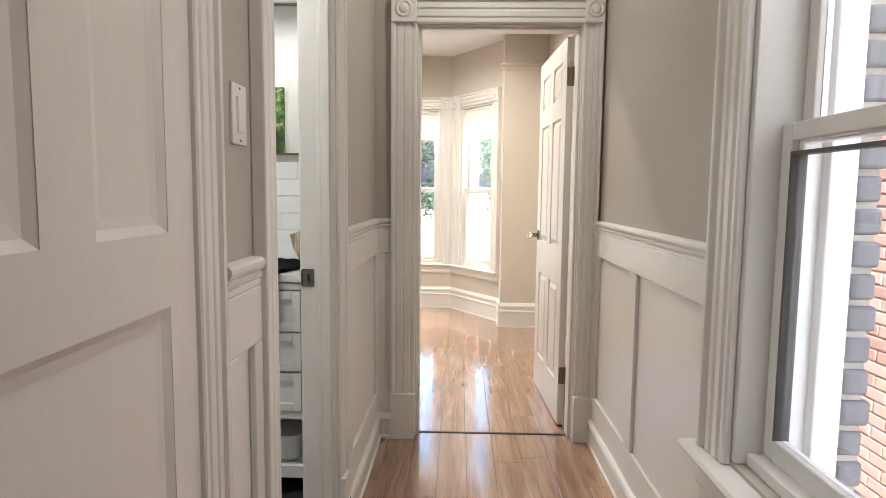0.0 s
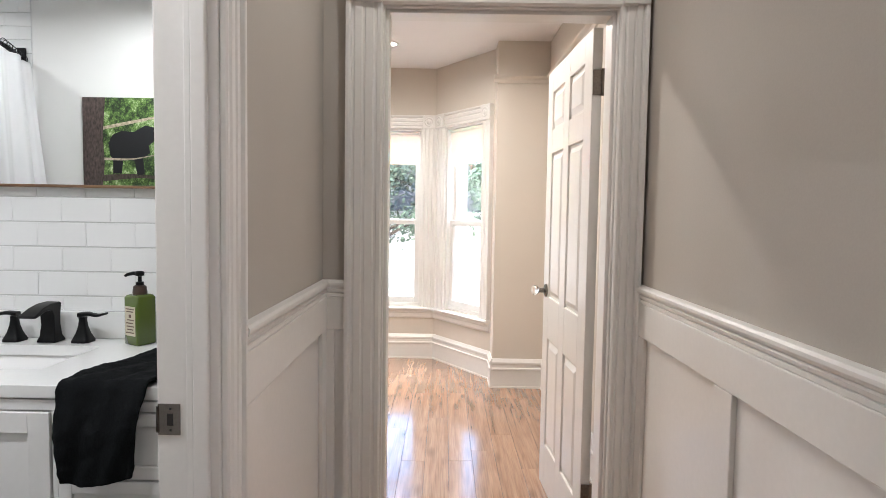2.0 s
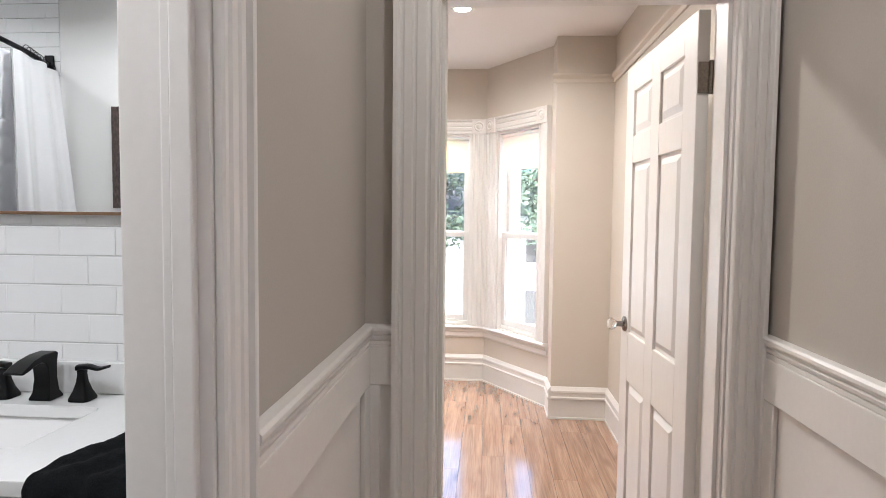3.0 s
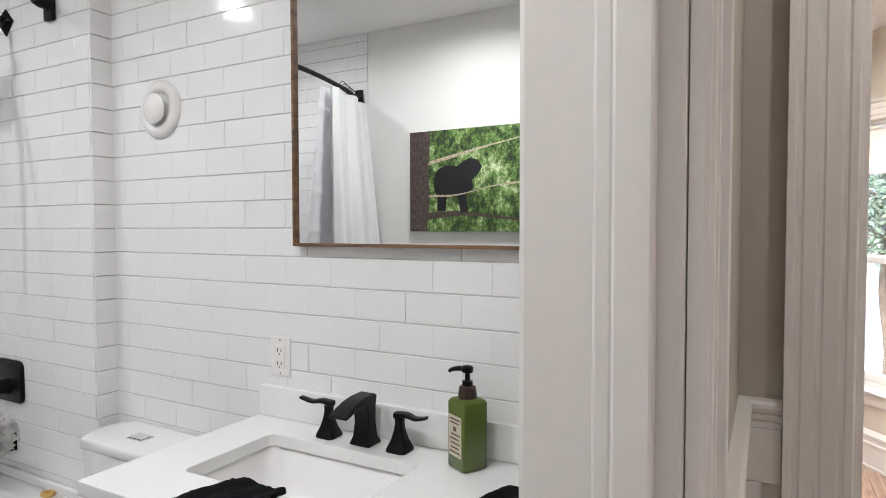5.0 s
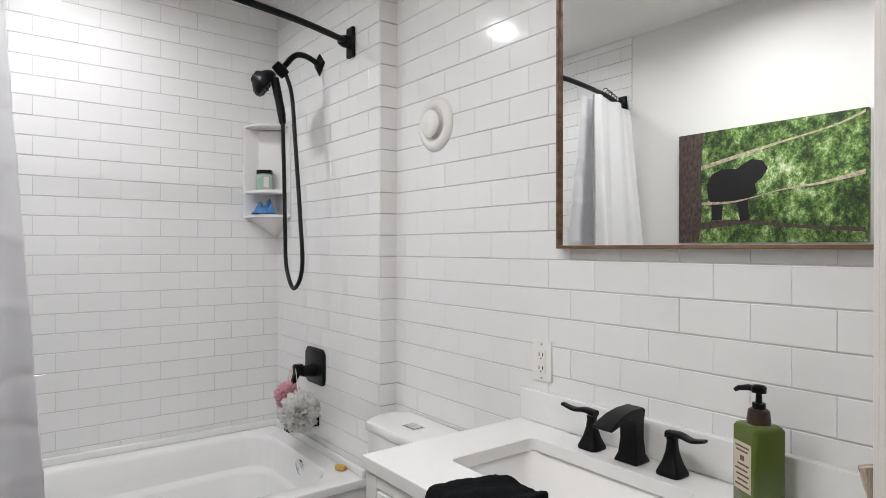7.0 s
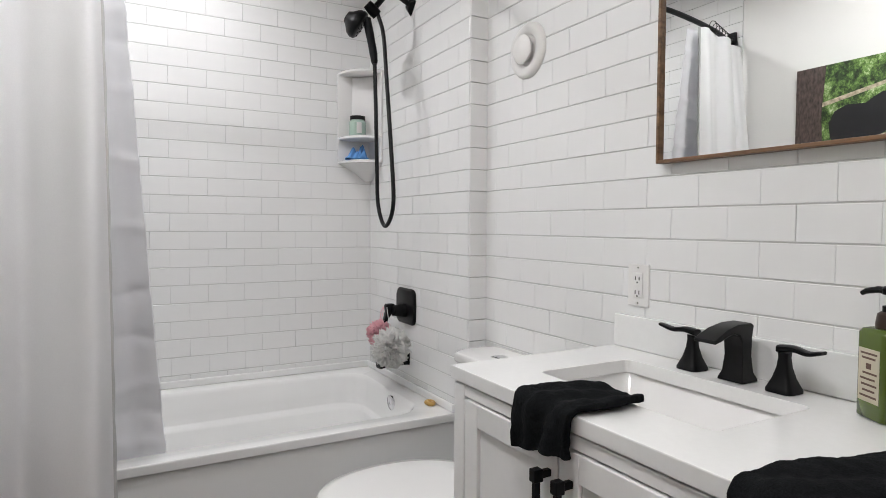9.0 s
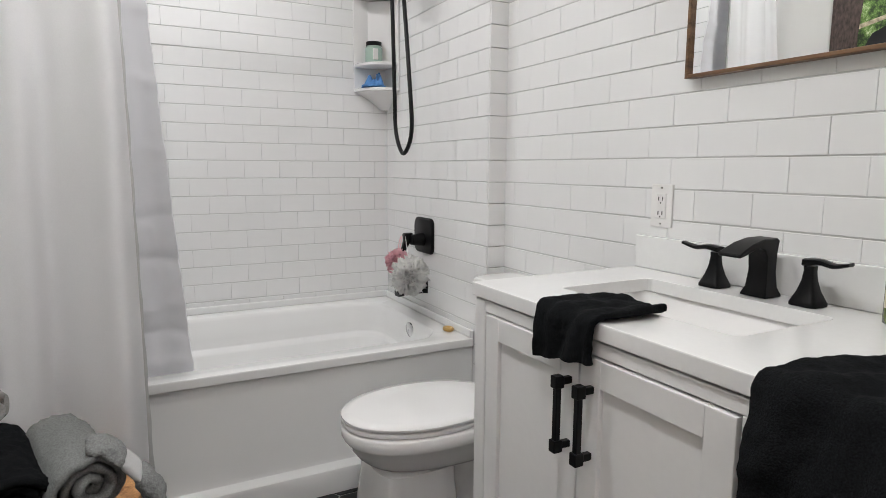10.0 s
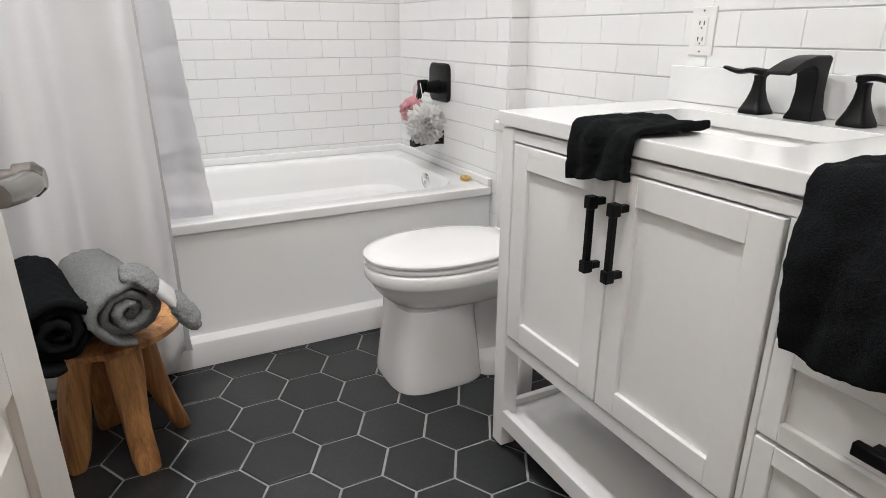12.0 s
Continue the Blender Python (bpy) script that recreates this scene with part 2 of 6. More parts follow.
LEAF = material("tree_leaf", (0.11, 0.15, 0.10), 0.5, grain=0.2, scale=3, var=0.2, stain=0.25)
BARK = material("tree_bark", (0.10, 0.075, 0.055), 0.9, grain=0.3, scale=20, bump=0.8, bump_scale=30)

# ---- mesh tools ----


def finish(bm, name, mat, parent=None, smooth=False, bevel=0.0, seg=2, angle=40):
    """Closes a bmesh into an object; world coordinates in the mesh, parents only carry it."""
    bmesh.ops.recalc_face_normals(bm, faces=bm.faces)
    me = bpy.data.meshes.new(name)
    bm.to_mesh(me)
    bm.free()
    for m in mat if isinstance(mat, (list, tuple)) else [mat]:
        me.materials.append(m)
    if smooth:
        me.polygons.foreach_set("use_smooth", [True] * len(me.polygons))
        me.set_sharp_from_angle(angle=radians(angle))
    ob = new(name, me)
    if bevel:
        mod = ob.modifiers.new("edge", "BEVEL")
        mod.width, mod.segments, mod.limit_method, mod.angle_limit = bevel, seg, "ANGLE", radians(35)
    if parent is not None:
        ob.parent = parent
        top, m = parent, Matrix.Identity(4)
        while top is not None:
            m = top.matrix_parent_inverse @ top.matrix_basis @ m if top.parent else top.matrix_basis @ m
            top = top.parent
        ob.matrix_parent_inverse = m.inverted()
    return ob


def base(name, x, y, z, label, category, group="", kind=""):
    ob = new(name)
    ob.empty_display_size = 0.05
    ob.location = (x, y, z)
    return tagged(ob, label, category, group, kind)


def add_box(bm, x0, x1, y0, y1, z0, z1, m=None):
    v = [bm.verts.new((m @ Vector(p)) if m else p) for p in ((x0, y0, z0), (x1, y0, z0), (x1, y1, z0), (x0, y1, z0), (x0, y0, z1), (x1, y0, z1), (x1, y1, z1), (x0, y1, z1))]
    for f in ((0, 3, 2, 1), (4, 5, 6, 7), (0, 1, 5, 4), (1, 2, 6, 5), (2, 3, 7, 6), (3, 0, 4, 7)):
        bm.faces.new([v[i] for i in f])


def box(name, x0, x1, y0, y1, z0, z1, mat, parent=None, bevel=0.0, m=None, smooth=False):
    bm = bmesh.new()
    add_box(bm, min(x0, x1), max(x0, x1), min(y0, y1), max(y0, y1), min(z0, z1), max(z0, z1), m)
    return finish(bm, name, mat, parent, smooth, bevel)


def boxes(name, rows, mat, parent=None, bevel=0.0, m=None):
    bm = bmesh.new()
    for r in rows:
        add_box(bm, *r, m)
    return finish(bm, name, mat, parent, False, bevel)


def add_loft(bm, rings, closed=True, caps=True):
    made = [[bm.verts.new(p) for p in ring] for ring in rings]
    for a, b in zip(made, made[1:]):
        k = len(a)
        for i in range(k if closed else k - 1):
            bm.faces.new((a[i], a[(i + 1) % k], b[(i + 1) % k], b[i]))
    if caps and closed:
        bm.faces.new(made[0][::-1])
        bm.faces.new(made[-1])
    return made


def loft(name, rings, mat, parent=None, smooth=True, caps=True, closed=True, angle=40, bevel=0.0):
    bm = bmesh.new()
    add_loft(bm, rings, closed, caps)
    return finish(bm, name, mat, parent, smooth, bevel, angle=angle)


def moulding(name, p0, p1, out, profile, mat, parent=None, smooth=False):
    """A straight run from p0 to p1 of a profile of (distance out from the wall, along the third direction)."""
    p0, p1, out = Vector(p0), Vector(p1), Vector(out).normalized()
    up = (p1 - p0).normalized().cross(out)
    if abs(up.z) > 0.5 and up.z < 0:
        up = -up
    return loft(name, [[p + out * d + up * u for d, u in profile] for p in (p0, p1)], mat, parent, smooth, True, True, 30)


def curve_points(pts, n=8):
    """A smooth run of points through pts."""
    pts = [Vector(p) for p in pts]
    ext = [2 * pts[0] - pts[1], *pts, 2 * pts[-1] - pts[-2]]
    out = []
    for a, b, c, d in zip(ext, ext[1:], ext[2:], ext[3:]):
        for i in range(n):
            t = i / n
            out.append(0.5 * ((2 * b) + (c - a) * t + (2 * a - 5 * b + 4 * c - d) * t * t + (3 * b - a - 3 * c + d) * t ** 3))
    return [*out, pts[-1]]


def add_tube(bm, pts, radius, seg=10, flat=1.0):
    rings, side = [], None
    for i, p in enumerate(pts):
        d = (pts[min(i + 1, len(pts) - 1)] - pts[max(i - 1, 0)]).normalized()
        if side is None:
            side = d.orthogonal().normalized()
        side = (side - d * side.dot(d)).normalized()
        up = d.cross(side)
        r = radius[i] if isinstance(radius, (list, tuple)) else radius
        rings.append([p + (side * math.cos(a) + up * math.sin(a) * flat) * r for a in (2 * math.pi * k / seg for k in range(seg))])
    add_loft(bm, rings)


def tube(name, pts, radius, mat, parent=None, seg=10):
    bm = bmesh.new()
    add_tube(bm, [Vector(p) for p in pts], radius, seg)
    return finish(bm, name, mat, parent, True)


def add_lathe(bm, profile, m, seg=24):
    add_loft(bm, [[m @ Vector((r * math.cos(a), r * math.sin(a), z)) for a in (2 * math.pi * k / seg for k in range(seg))] for r, z in profile])


def lathe(name, profile, m, mat, parent=None, seg=24, angle=40):
    bm = bmesh.new()
    add_lathe(bm, profile, m, seg)
    return finish(bm, name, mat, parent, True, angle=angle)


def super_ring(cx, cy, z, rx, ry, power=2.5, seg=40, shift=0.0):
    """A rounded ring; power 2 is an ellipse, more is squarer."""
    out = []
    for k in range(seg):
        a = 2 * math.pi * k / seg
        c, s = math.cos(a), math.sin(a)
        out.append(Vector((cx + rx * math.copysign(abs(c) ** (2 / power), c), cy + ry * math.copysign(abs(s) ** (2 / power), s), z)))
    return out


def rounded_ring(x0, x1, y0, y1, z, r, seg=6):
    out = []
    for cx, cy, a0 in ((x1 - r, y1 - r, 0), (x0 + r, y1 - r, 90), (x0 + r, y0 + r, 180), (x1 - r, y0 + r, 270)):
        for k in range(seg + 1):
            a = radians(a0 + 90 * k / seg)
            out.append(Vector((cx + r * math.cos(a), cy + r * math.sin(a), z)))
    return out


def wall_with_holes(name, along, depth0, depth1, s0, s1, z0, z1, holes, mat, label, m=None):
    """A thick wall along x or y (or along m's x), with rectangular openings (s0, s1, z0, z1) that go through."""
    bm = bmesh.new()
    cuts_s = sorted({s0, s1, *(h[0] for h in holes), *(h[1] for h in holes)})
    for a, b in zip(cuts_s, cuts_s[1:]):
        spans, z = [], z0
        for h in sorted((h for h in holes if h[0] <= a and h[1] >= b), key=lambda h: h[2]):
            if h[2] > z:
                spans.append((z, h[2]))
            z = h[3]
        if z < z1:
            spans.append((z, z1))
        for p, q in spans:
            if along == "x":
                add_box(bm, a, b, depth0, depth1, p, q, m)
            else:
                add_box(bm, depth0, depth1, a, b, p, q, m)
    bmesh.ops.remove_doubles(bm, verts=bm.verts, dist=1e-5)
    seen = {}
    for f in bm.faces:
        seen.setdefault(tuple(sorted(v.index for v in f.verts)), []).append(f)
    bm.verts.index_update()
    seen = {}
    for f in bm.faces:
        seen.setdefault(tuple(sorted(v.index for v in f.verts)), []).append(f)
    bmesh.ops.delete(bm, geom=[f for fs in seen.values() if len(fs) > 1 for f in fs], context="FACES_ONLY")
    return tagged(finish(bm, name, mat), label, "wall", kind="structure")


def shaped_panel(bm, x0, x1, z0, z1, y_face, y_panel, side, m, field=0.035, rise=0.010):
    """A raised field in a recessed door panel, on one side of the door."""
    for a, b, ya, yb in ((0.0, field * 0.35, y_panel, y_panel), (field * 0.35, field, y_panel, y_panel + side * rise)):
        r0 = [(x0 + a, ya, z0 + a), (x1 - a, ya, z0 + a), (x1 - a, ya, z1 - a), (x0 + a, ya, z1 - a)]
        r1 = [(x0 + b, yb, z0 + b), (x1 - b, yb, z0 + b), (x1 - b, yb, z1 - b), (x0 + b, yb, z1 - b)]
        v0, v1 = [bm.verts.new(m @ Vector(p)) for p in r0], [bm.verts.new(m @ Vector(p)) for p in r1]
        for i in range(4):
            bm.faces.new((v0[i], v0[(i + 1) % 4], v1[(i + 1) % 4], v1[i]))
    bm.faces.new(v1)


def panel_door(name, w, h, m, label, panels):
    """A door with flat recessed panels (x0, x1, z0, z1), placed by m."""
    t = 0.036
    door = base(name, *(m @ Vector((w / 2, 0, 0))), label, "door", kind="structure")
    bm = bmesh.new()
    xs = sorted({0.0, w, *(p[0] for p in panels), *(p[1] for p in panels)})
    for a, b in zip(xs, xs[1:]):
        z = 0.0
        for p in sorted((p for p in panels if p[0] <= a and p[1] >= b), key=lambda p: p[2]):
            add_box(bm, a, b, -t / 2, t / 2, z, p[2], m)
            z = p[3]
        add_box(bm, a, b, -t / 2, t / 2, z, h, m)
    bmesh.ops.remove_doubles(bm, verts=bm.verts, dist=1e-5)
    finish(bm, "leaf", DOOR, door)
    for x0, x1, z0, z1 in panels:
        bm = bmesh.new()
        for side in (-1, 1):
            for a, b, ya, yb in ((0.0, 0.012, 0.017, 0.009), (0.012, 0.026, 0.009, 0.007)):
                v = [[bm.verts.new(m @ Vector(p)) for p in ((x0 + g, side * y, z0 + g), (x1 - g, side * y, z0 + g), (x1 - g, side * y, z1 - g), (x0 + g, side * y, z1 - g))] for g, y in ((a, ya), (b, yb))]
                for i in range(4):
                    bm.faces.new((v[0][i], v[0][(i + 1) % 4], v[1][(i + 1) % 4], v[1][i]))
            bm.faces.new(v[1])
        finish(bm, "panel", DOOR, door)
    return door


def six_panel_door(name, w, h, m, label, knob, glass_knob=False):
    """A six-panel door: x from the hinges, y through the leaf, z up, placed by m."""
    t, st = 0.036, 0.105
    mid = w / 2
    zs = ((0.22, 0.735), (0.935, 1.615), (1.725, h - 0.105))
    loc = m @ Vector((w / 2, 0, 0))
    door = base(name, *loc, label, "door", kind="structure")
    rows = [(0, st, -t / 2, t / 2, 0, h), (w - st, w, -t / 2, t / 2, 0, h), (mid - 0.045, mid + 0.045, -t / 2, t / 2, 0, h)]
    edges = [0.0, *(z for pair in zs for z in pair), h]
    for z0, z1 in zip(edges[::2], edges[1::2]):
        rows += [(st, mid - 0.045, -t / 2, t / 2, z0, z1), (mid + 0.045, w - st, -t / 2, t / 2, z0, z1)]
    bm = bmesh.new()
    for r in rows:
        add_box(bm, *r, m)
    bmesh.ops.remove_doubles(bm, verts=bm.verts, dist=1e-5)
    finish(bm, "leaf", DOOR, door, bevel=0.003)
    for z0, z1 in zs:
        for x0, x1 in ((st, mid - 0.045), (mid + 0.045, w - st)):
            bm = bmesh.new()
            for side in (-1, 1):
                shaped_panel(bm, x0, x1, z0, z1, 0, side * 0.008, side, m)
            finish(bm, "panel", DOOR, door)
    for side in (-1, 1) if knob else ():
        kp = m @ Matrix.Translation((w - 0.065, side * t / 2, knob)) @ Matrix.Rotation(radians(-90 * side), 4, "X")
        bm = bmesh.new()
        add_lathe(bm, ((0.0, 0.0), (0.031, 0.0), (0.031, 0.006), (0.026, 0.010), (0.012, 0.012), (0.011, 0.038), (0.0, 0.038)), kp, 20)
        if glass_knob:
            finish(bm, "knob_stem", NICKEL, door, True)
            lathe("knob", ((0.0, 0.036), (0.012, 0.036), (0.020, 0.044), (0.025, 0.054), (0.024, 0.064), (0.016, 0.071), (0.0, 0.073)), kp, KNOBGLASS, door, 12, 20)
            continue
        pts = [kp @ Vector(p) for p in ((0.0, 0, 0.046), (-0.02, 0.002, 0.050), (-0.06, 0.004, 0.048), (-0.105, 0.010, 0.044))]
        add_tube(bm, curve_points(pts, 4), 0.0095, 10, 1.3)
        add_lathe(bm, ((0.0, 0.034), (0.016, 0.034), (0.017, 0.05), (0.010, 0.058), (0.0, 0.058)), kp, 16)
        finish(bm, "lever_handle", NICKEL, door, True)
    return door

# ---- the large structure ----
XL, XR, YE, YB = -0.455, 0.634, 3.05, 2.975
XB = -0.567
BX0, BY0 = -3.40, 1.20
wall_with_holes("wall_hall_left", "y", XB, XL, -0.8, YE, 0, 2.66, [(0.20, 1.045, 0, 2.03), (1.412, 2.133, 0, 2.03)], PAINT, "greige painted hall wall with two white door openings")
wall_with_holes("wall_hall_right", "y", XR, 0.80, -0.8, YE, 0, 2.66, [(0.69, 1.58, 0.575, 2.2)], PAINT, "greige painted hall wall with a sash window")
wall_with_holes("wall_hall_end", "x", YE, 3.205, -3.4, 0.89, 0, 2.66, [(-0.268, 0.544, 0, 2.035)], PAINT, "greige painted wall with the bedroom doorway")
wall_with_holes("wall_hall_back", "x", -1.0, -0.8, -0.56, 0.89, 0, 2.66, [], PAINT, "plain greige wall closing the hall")
tagged(box("ceiling_hall", -0.50, 0.89, -1.0, 3.21, ROOM_Z, 2.70, CEIL), "flat white painted hall ceiling", "ceiling", kind="structure")
tagged(box("ceiling_bedroom", -3.2, 1.0, 3.212, 6.8, ROOM_Z + 0.002, 2.72, CEIL), "flat white painted bedroom ceiling", "ceiling", kind="structure")
tagged(box("ceiling_bathroom", -3.6, -0.505, 1.0, 3.04, BATH_Z, 2.74, CEIL), "flat white painted bathroom ceiling", "ceiling", kind="structure")

# Bathroom walls behind the tile.
tagged(box("wall_bathroom_vanity", -2.41, XB - 0.001, YB + 0.0026, YE, 0, 2.66, GROUT), "white tiled bathroom wall behind the vanity", "wall", kind="structure")
tagged(box("wall_bathroom_tub_end", -3.6, -2.409, 2.9026, YE, 0, 2.66, GROUT), "white tiled wall at the tub's tap end", "wall", kind="structure")
tagged(box("wall_bathroom_back", -3.6, BX0 - 0.0026, 1.0, 2.9026, 0, 2.66, GROUT), "white tiled wall along the bathtub", "wall", kind="structure")
tagged(box("wall_bathroom_south", -3.6, XB - 0.001, 1.0, BY0, 0, 2.66, WHITE), "white painted bathroom wall with a picture", "wall", kind="structure")

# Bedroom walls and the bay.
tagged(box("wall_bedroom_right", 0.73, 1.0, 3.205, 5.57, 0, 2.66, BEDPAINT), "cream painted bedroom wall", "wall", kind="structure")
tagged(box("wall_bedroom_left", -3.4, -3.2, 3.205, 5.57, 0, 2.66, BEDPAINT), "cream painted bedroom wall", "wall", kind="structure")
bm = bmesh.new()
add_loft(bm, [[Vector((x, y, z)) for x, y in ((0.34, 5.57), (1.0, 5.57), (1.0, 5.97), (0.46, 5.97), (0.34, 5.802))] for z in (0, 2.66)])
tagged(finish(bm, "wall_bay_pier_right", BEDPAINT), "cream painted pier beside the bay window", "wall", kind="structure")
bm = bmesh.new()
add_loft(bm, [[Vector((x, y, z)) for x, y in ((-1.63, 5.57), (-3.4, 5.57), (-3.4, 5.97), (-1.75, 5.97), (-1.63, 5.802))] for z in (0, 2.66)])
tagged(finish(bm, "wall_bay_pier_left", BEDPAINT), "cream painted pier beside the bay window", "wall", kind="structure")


def frame_of(a, b):
    d = (Vector((*b, 0)) - Vector((*a, 0)))
    x = d.normalized()
    y = Vector((-x.y, x.x, 0))
    return Matrix(((x.x, y.x, 0, a[0]), (x.y, y.y, 0, a[1]), (0, 0, 1, 0), (0, 0, 0, 1))), d.length


CASING = ((0, 0), (0.016, 0), (0.022, 0.004), (0.022, 0.014), (0.018, 0.017), (0.018, 0.022), (0.025, 0.027), (0.025, 0.048), (0.021, 0.051), (0.021, 0.056),
          (0.027, 0.060), (0.027, 0.078), (0.022, 0.082), (0.022, 0.087), (0.036, 0.091), (0.038, 0.095), (0.038, 0.104), (0.0, 0.104))
BASEBOARD = ((0, 0), (0.022, 0), (0.022, 0.012), (0.016, 0.014), (0.016, 0.135), (0.024, 0.140), (0.024, 0.152), (0.016, 0.158), (0.016, 0.180), (0.022, 0.186), (0.022, 0.200), (0.012, 0.215), (0.006, 0.225), (0, 0.225))
CHAIR_RAIL = ((0, -0.050), (0.012, -0.050), (0.016, -0.046), (0.016, -0.036), (0.013, -0.034), (0.018, -0.030), (0.020, -0.022), (0.016, -0.018), (0.022, -0.014), (0.026, -0.006), (0.026, 0.002), (0.020, 0.008), (0, 0.010))


def rosette(name, centre, out, parent, wide, high, thick):
    z = Vector(out).normalized()
    q = z.to_track_quat("Z", "Y").to_matrix().to_4x4()
    m = Matrix.Translation(centre) @ q @ Matrix.Diagonal((1, 1, thick, 1))
    bm = bmesh.new()
    across, up = (wide / 2, high / 2) if abs((q @ Vector((0, 1, 0))).z) > 0.5 else (high / 2, wide / 2)
    add_box(bm, -across, across, -up, up, 0, 0.044, m)
    add_lathe(bm, ((0.0, 0.044), (0.043, 0.044), (0.038, 0.050), (0.032, 0.052), (0.027, 0.046), (0.022, 0.046), (0.018, 0.054), (0.008, 0.058), (0.0, 0.058)), m, 20)
    return finish(bm, name, TRIM, parent, True, 0.002)


def casing_set(parent, p, q, out, z0, z1, head=True, plinth=True, widths=(0.119, 0.119), thick=1.0):
    """Fluted side casings with corner blocks and a head between them, round an opening from p to q (plan points)."""
    p, q, out = Vector((*p, 0)), Vector((*q, 0)), Vector((*out, 0))
    d = (q - p).normalized()
    lap = 0.012
    for pt, way, wide in ((p, -d, widths[0]), (q, d, widths[1])):
        k = wide / 0.104
        rows = [[pt + out * (o * thick) + way * (u * k - lap) + Vector((0, 0, z)) for o, u in CASING] for z in (z0 + (0.23 if plinth else 0), z1 - lap)]
        loft("side_casing", rows, TRIM, parent, False)
        if plinth:
            ring = [pt - way * (lap + 0.002), pt + way * (wide - lap + 0.002), pt + way * (wide - lap + 0.002) + out * (0.044 * thick), pt - way * (lap + 0.002) + out * (0.044 * thick)]
            loft("plinth_block", [[v + Vector((0, 0, z)) for v in ring] for z in (z0, z0 + 0.23)], TRIM, parent, False, bevel=0.003)
        rosette("corner_block", pt + way * (wide / 2 - lap) + Vector((0, 0, z1 - lap + 0.0595)), out, parent, wide, 0.119, thick)
    if head:
        k = 0.119 / 0.104
        rows = [[pt + out * (o * thick) + Vector((0, 0, z1 - lap + u * k)) for o, u in CASING] for pt in (p + d * lap, q - d * lap)]
        loft("head_casing", rows, TRIM, parent, False)


def sash_window(name, m, w, z0, z1, zmeet, blind, label, depth=0.11, curtain=True, inset=0.0):
    """A double-hung sash window in a wall whose room face is m's y = 0; x from 0 to w."""
    win = base(name, *(m @ Vector((w / 2, 0.06, z0))), label, "window", kind="structure")
    boxes("frame", [(0, 0.03, 0.002, depth + 0.06, z0, z1), (w - 0.03, w, 0.002, depth + 0.06, z0, z1), (0.03, w - 0.03, 0.002, depth + 0.06, z1 - 0.03, z1), (0.03, w - 0.03, 0.03, depth + 0.06, z0, z0 + 0.03)], TRIM, win, 0.003, m)
    for nm, y, a, b in (("lower_sash", 0.055 + inset, z0 + 0.03, zmeet + 0.02), ("upper_sash", 0.098 + inset, zmeet - 0.025, z1 - 0.03)):
        s, t = 0.042, 0.018
        boxes(nm, [(0.032, 0.032 + s, y - t, y + t, a, b), (w - 0.032 - s, w - 0.032, y - t, y + t, a, b), (0.032 + s, w - 0.032 - s, y - t, y + t, a, a + 0.052), (0.032 + s, w - 0.032 - s, y - t, y + t, b - 0.042, b)], VINYL, win, 0.004, m)
        pane = box("pane", 0.032 + s, w - 0.032 - s, y - 0.003, y + 0.003, a + 0.052, b - 0.042, GLASS, win, 0, m)
        pane.visible_shadow = False
    if curtain:
        bm = bmesh.new()
        add_box(bm, 0.045, w - 0.045, 0.022, 0.024, blind, z1 - 0.045, m)
        add_box(bm, 0.045, w - 0.045, 0.019, 0.027, blind - 0.012, blind, m)
        add_tube(bm, [m @ Vector((0.040, 0.03, z1 - 0.05)), m @ Vector((w - 0.040, 0.03, z1 - 0.05))], 0.016, 12)
        finish(bm, "roller_blind", BLIND, win)
    return win


def bay_side(index, a, b, s0, s1, z0=0.48, z1=2.095, zmeet=1.25, blind=1.78):
    m, length = frame_of(a, b)
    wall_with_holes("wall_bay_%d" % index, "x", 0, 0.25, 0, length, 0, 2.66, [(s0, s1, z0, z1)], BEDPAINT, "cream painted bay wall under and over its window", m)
    win = sash_window("window_bay_%d" % index, m @ Matrix.Translation((s0, 0, 0)), s1 - s0, z0, z1, zmeet, blind, "white double-hung sash window with a cream roller blind")
    p, q = m @ Vector((s0, 0, 0)), m @ Vector((s1, 0, 0))
    out = m.to_3x3() @ Vector((0, -1, 0))
    casing_set(win, (p.x, p.y), (q.x, q.y), (out.x, out.y), z0 - 0.002, z1, True, False)
    stool = [(0, -0.028), (0.045, -0.028), (0.058, -0.02), (0.060, -0.012), (0.055, -0.004), (0.0, -0.004)]
    moulding("sill", m @ Vector((0, 0, z0)), m @ Vector((length, 0, z0)), out, stool, TRIM, win)
    moulding("apron", m @ Vector((0, 0, z0 - 0.03)), m @ Vector((length, 0, z0 - 0.03)), out, [(0, -0.075), (0.012, -0.075), (0.02, -0.06), (0.02, -0.03), (0.03, -0.02), (0.03, 0), (0, 0)], TRIM, win)
    tagged(moulding("baseboard_bay_%d" % index, m @ Vector((0, 0, 0)), m @ Vector((length, 0, 0)), out, BASEBOARD, TRIM), "tall white stepped baseboard", "baseboard", kind="structure")
    c = m @ Vector(((s0 + s1) / 2, 0.62, 2.42))
    area("bay_daylight", c, m @ Vector(((s0 + s1) / 2, -1.0, 0.6)), s1 - s0, 0.6, 7 * (s1 - s0) / 0.5, DAY)


bay_side(1, (-0.13, 6.47), (0.34, 5.802), 0.150, 0.70)
bay_side(2, (-1.16, 6.47), (-0.13, 6.47), 0.112, 0.918)
bay_side(3, (-1.63, 5.802), (-1.16, 6.47), 0.118, 0.667)
tagged(box("wall_bay_top_slab", -2.0, 0.8, 5.8, 7.0, 2.725, 2.8, PAINT), "roof over the bay", "roof", kind="structure")

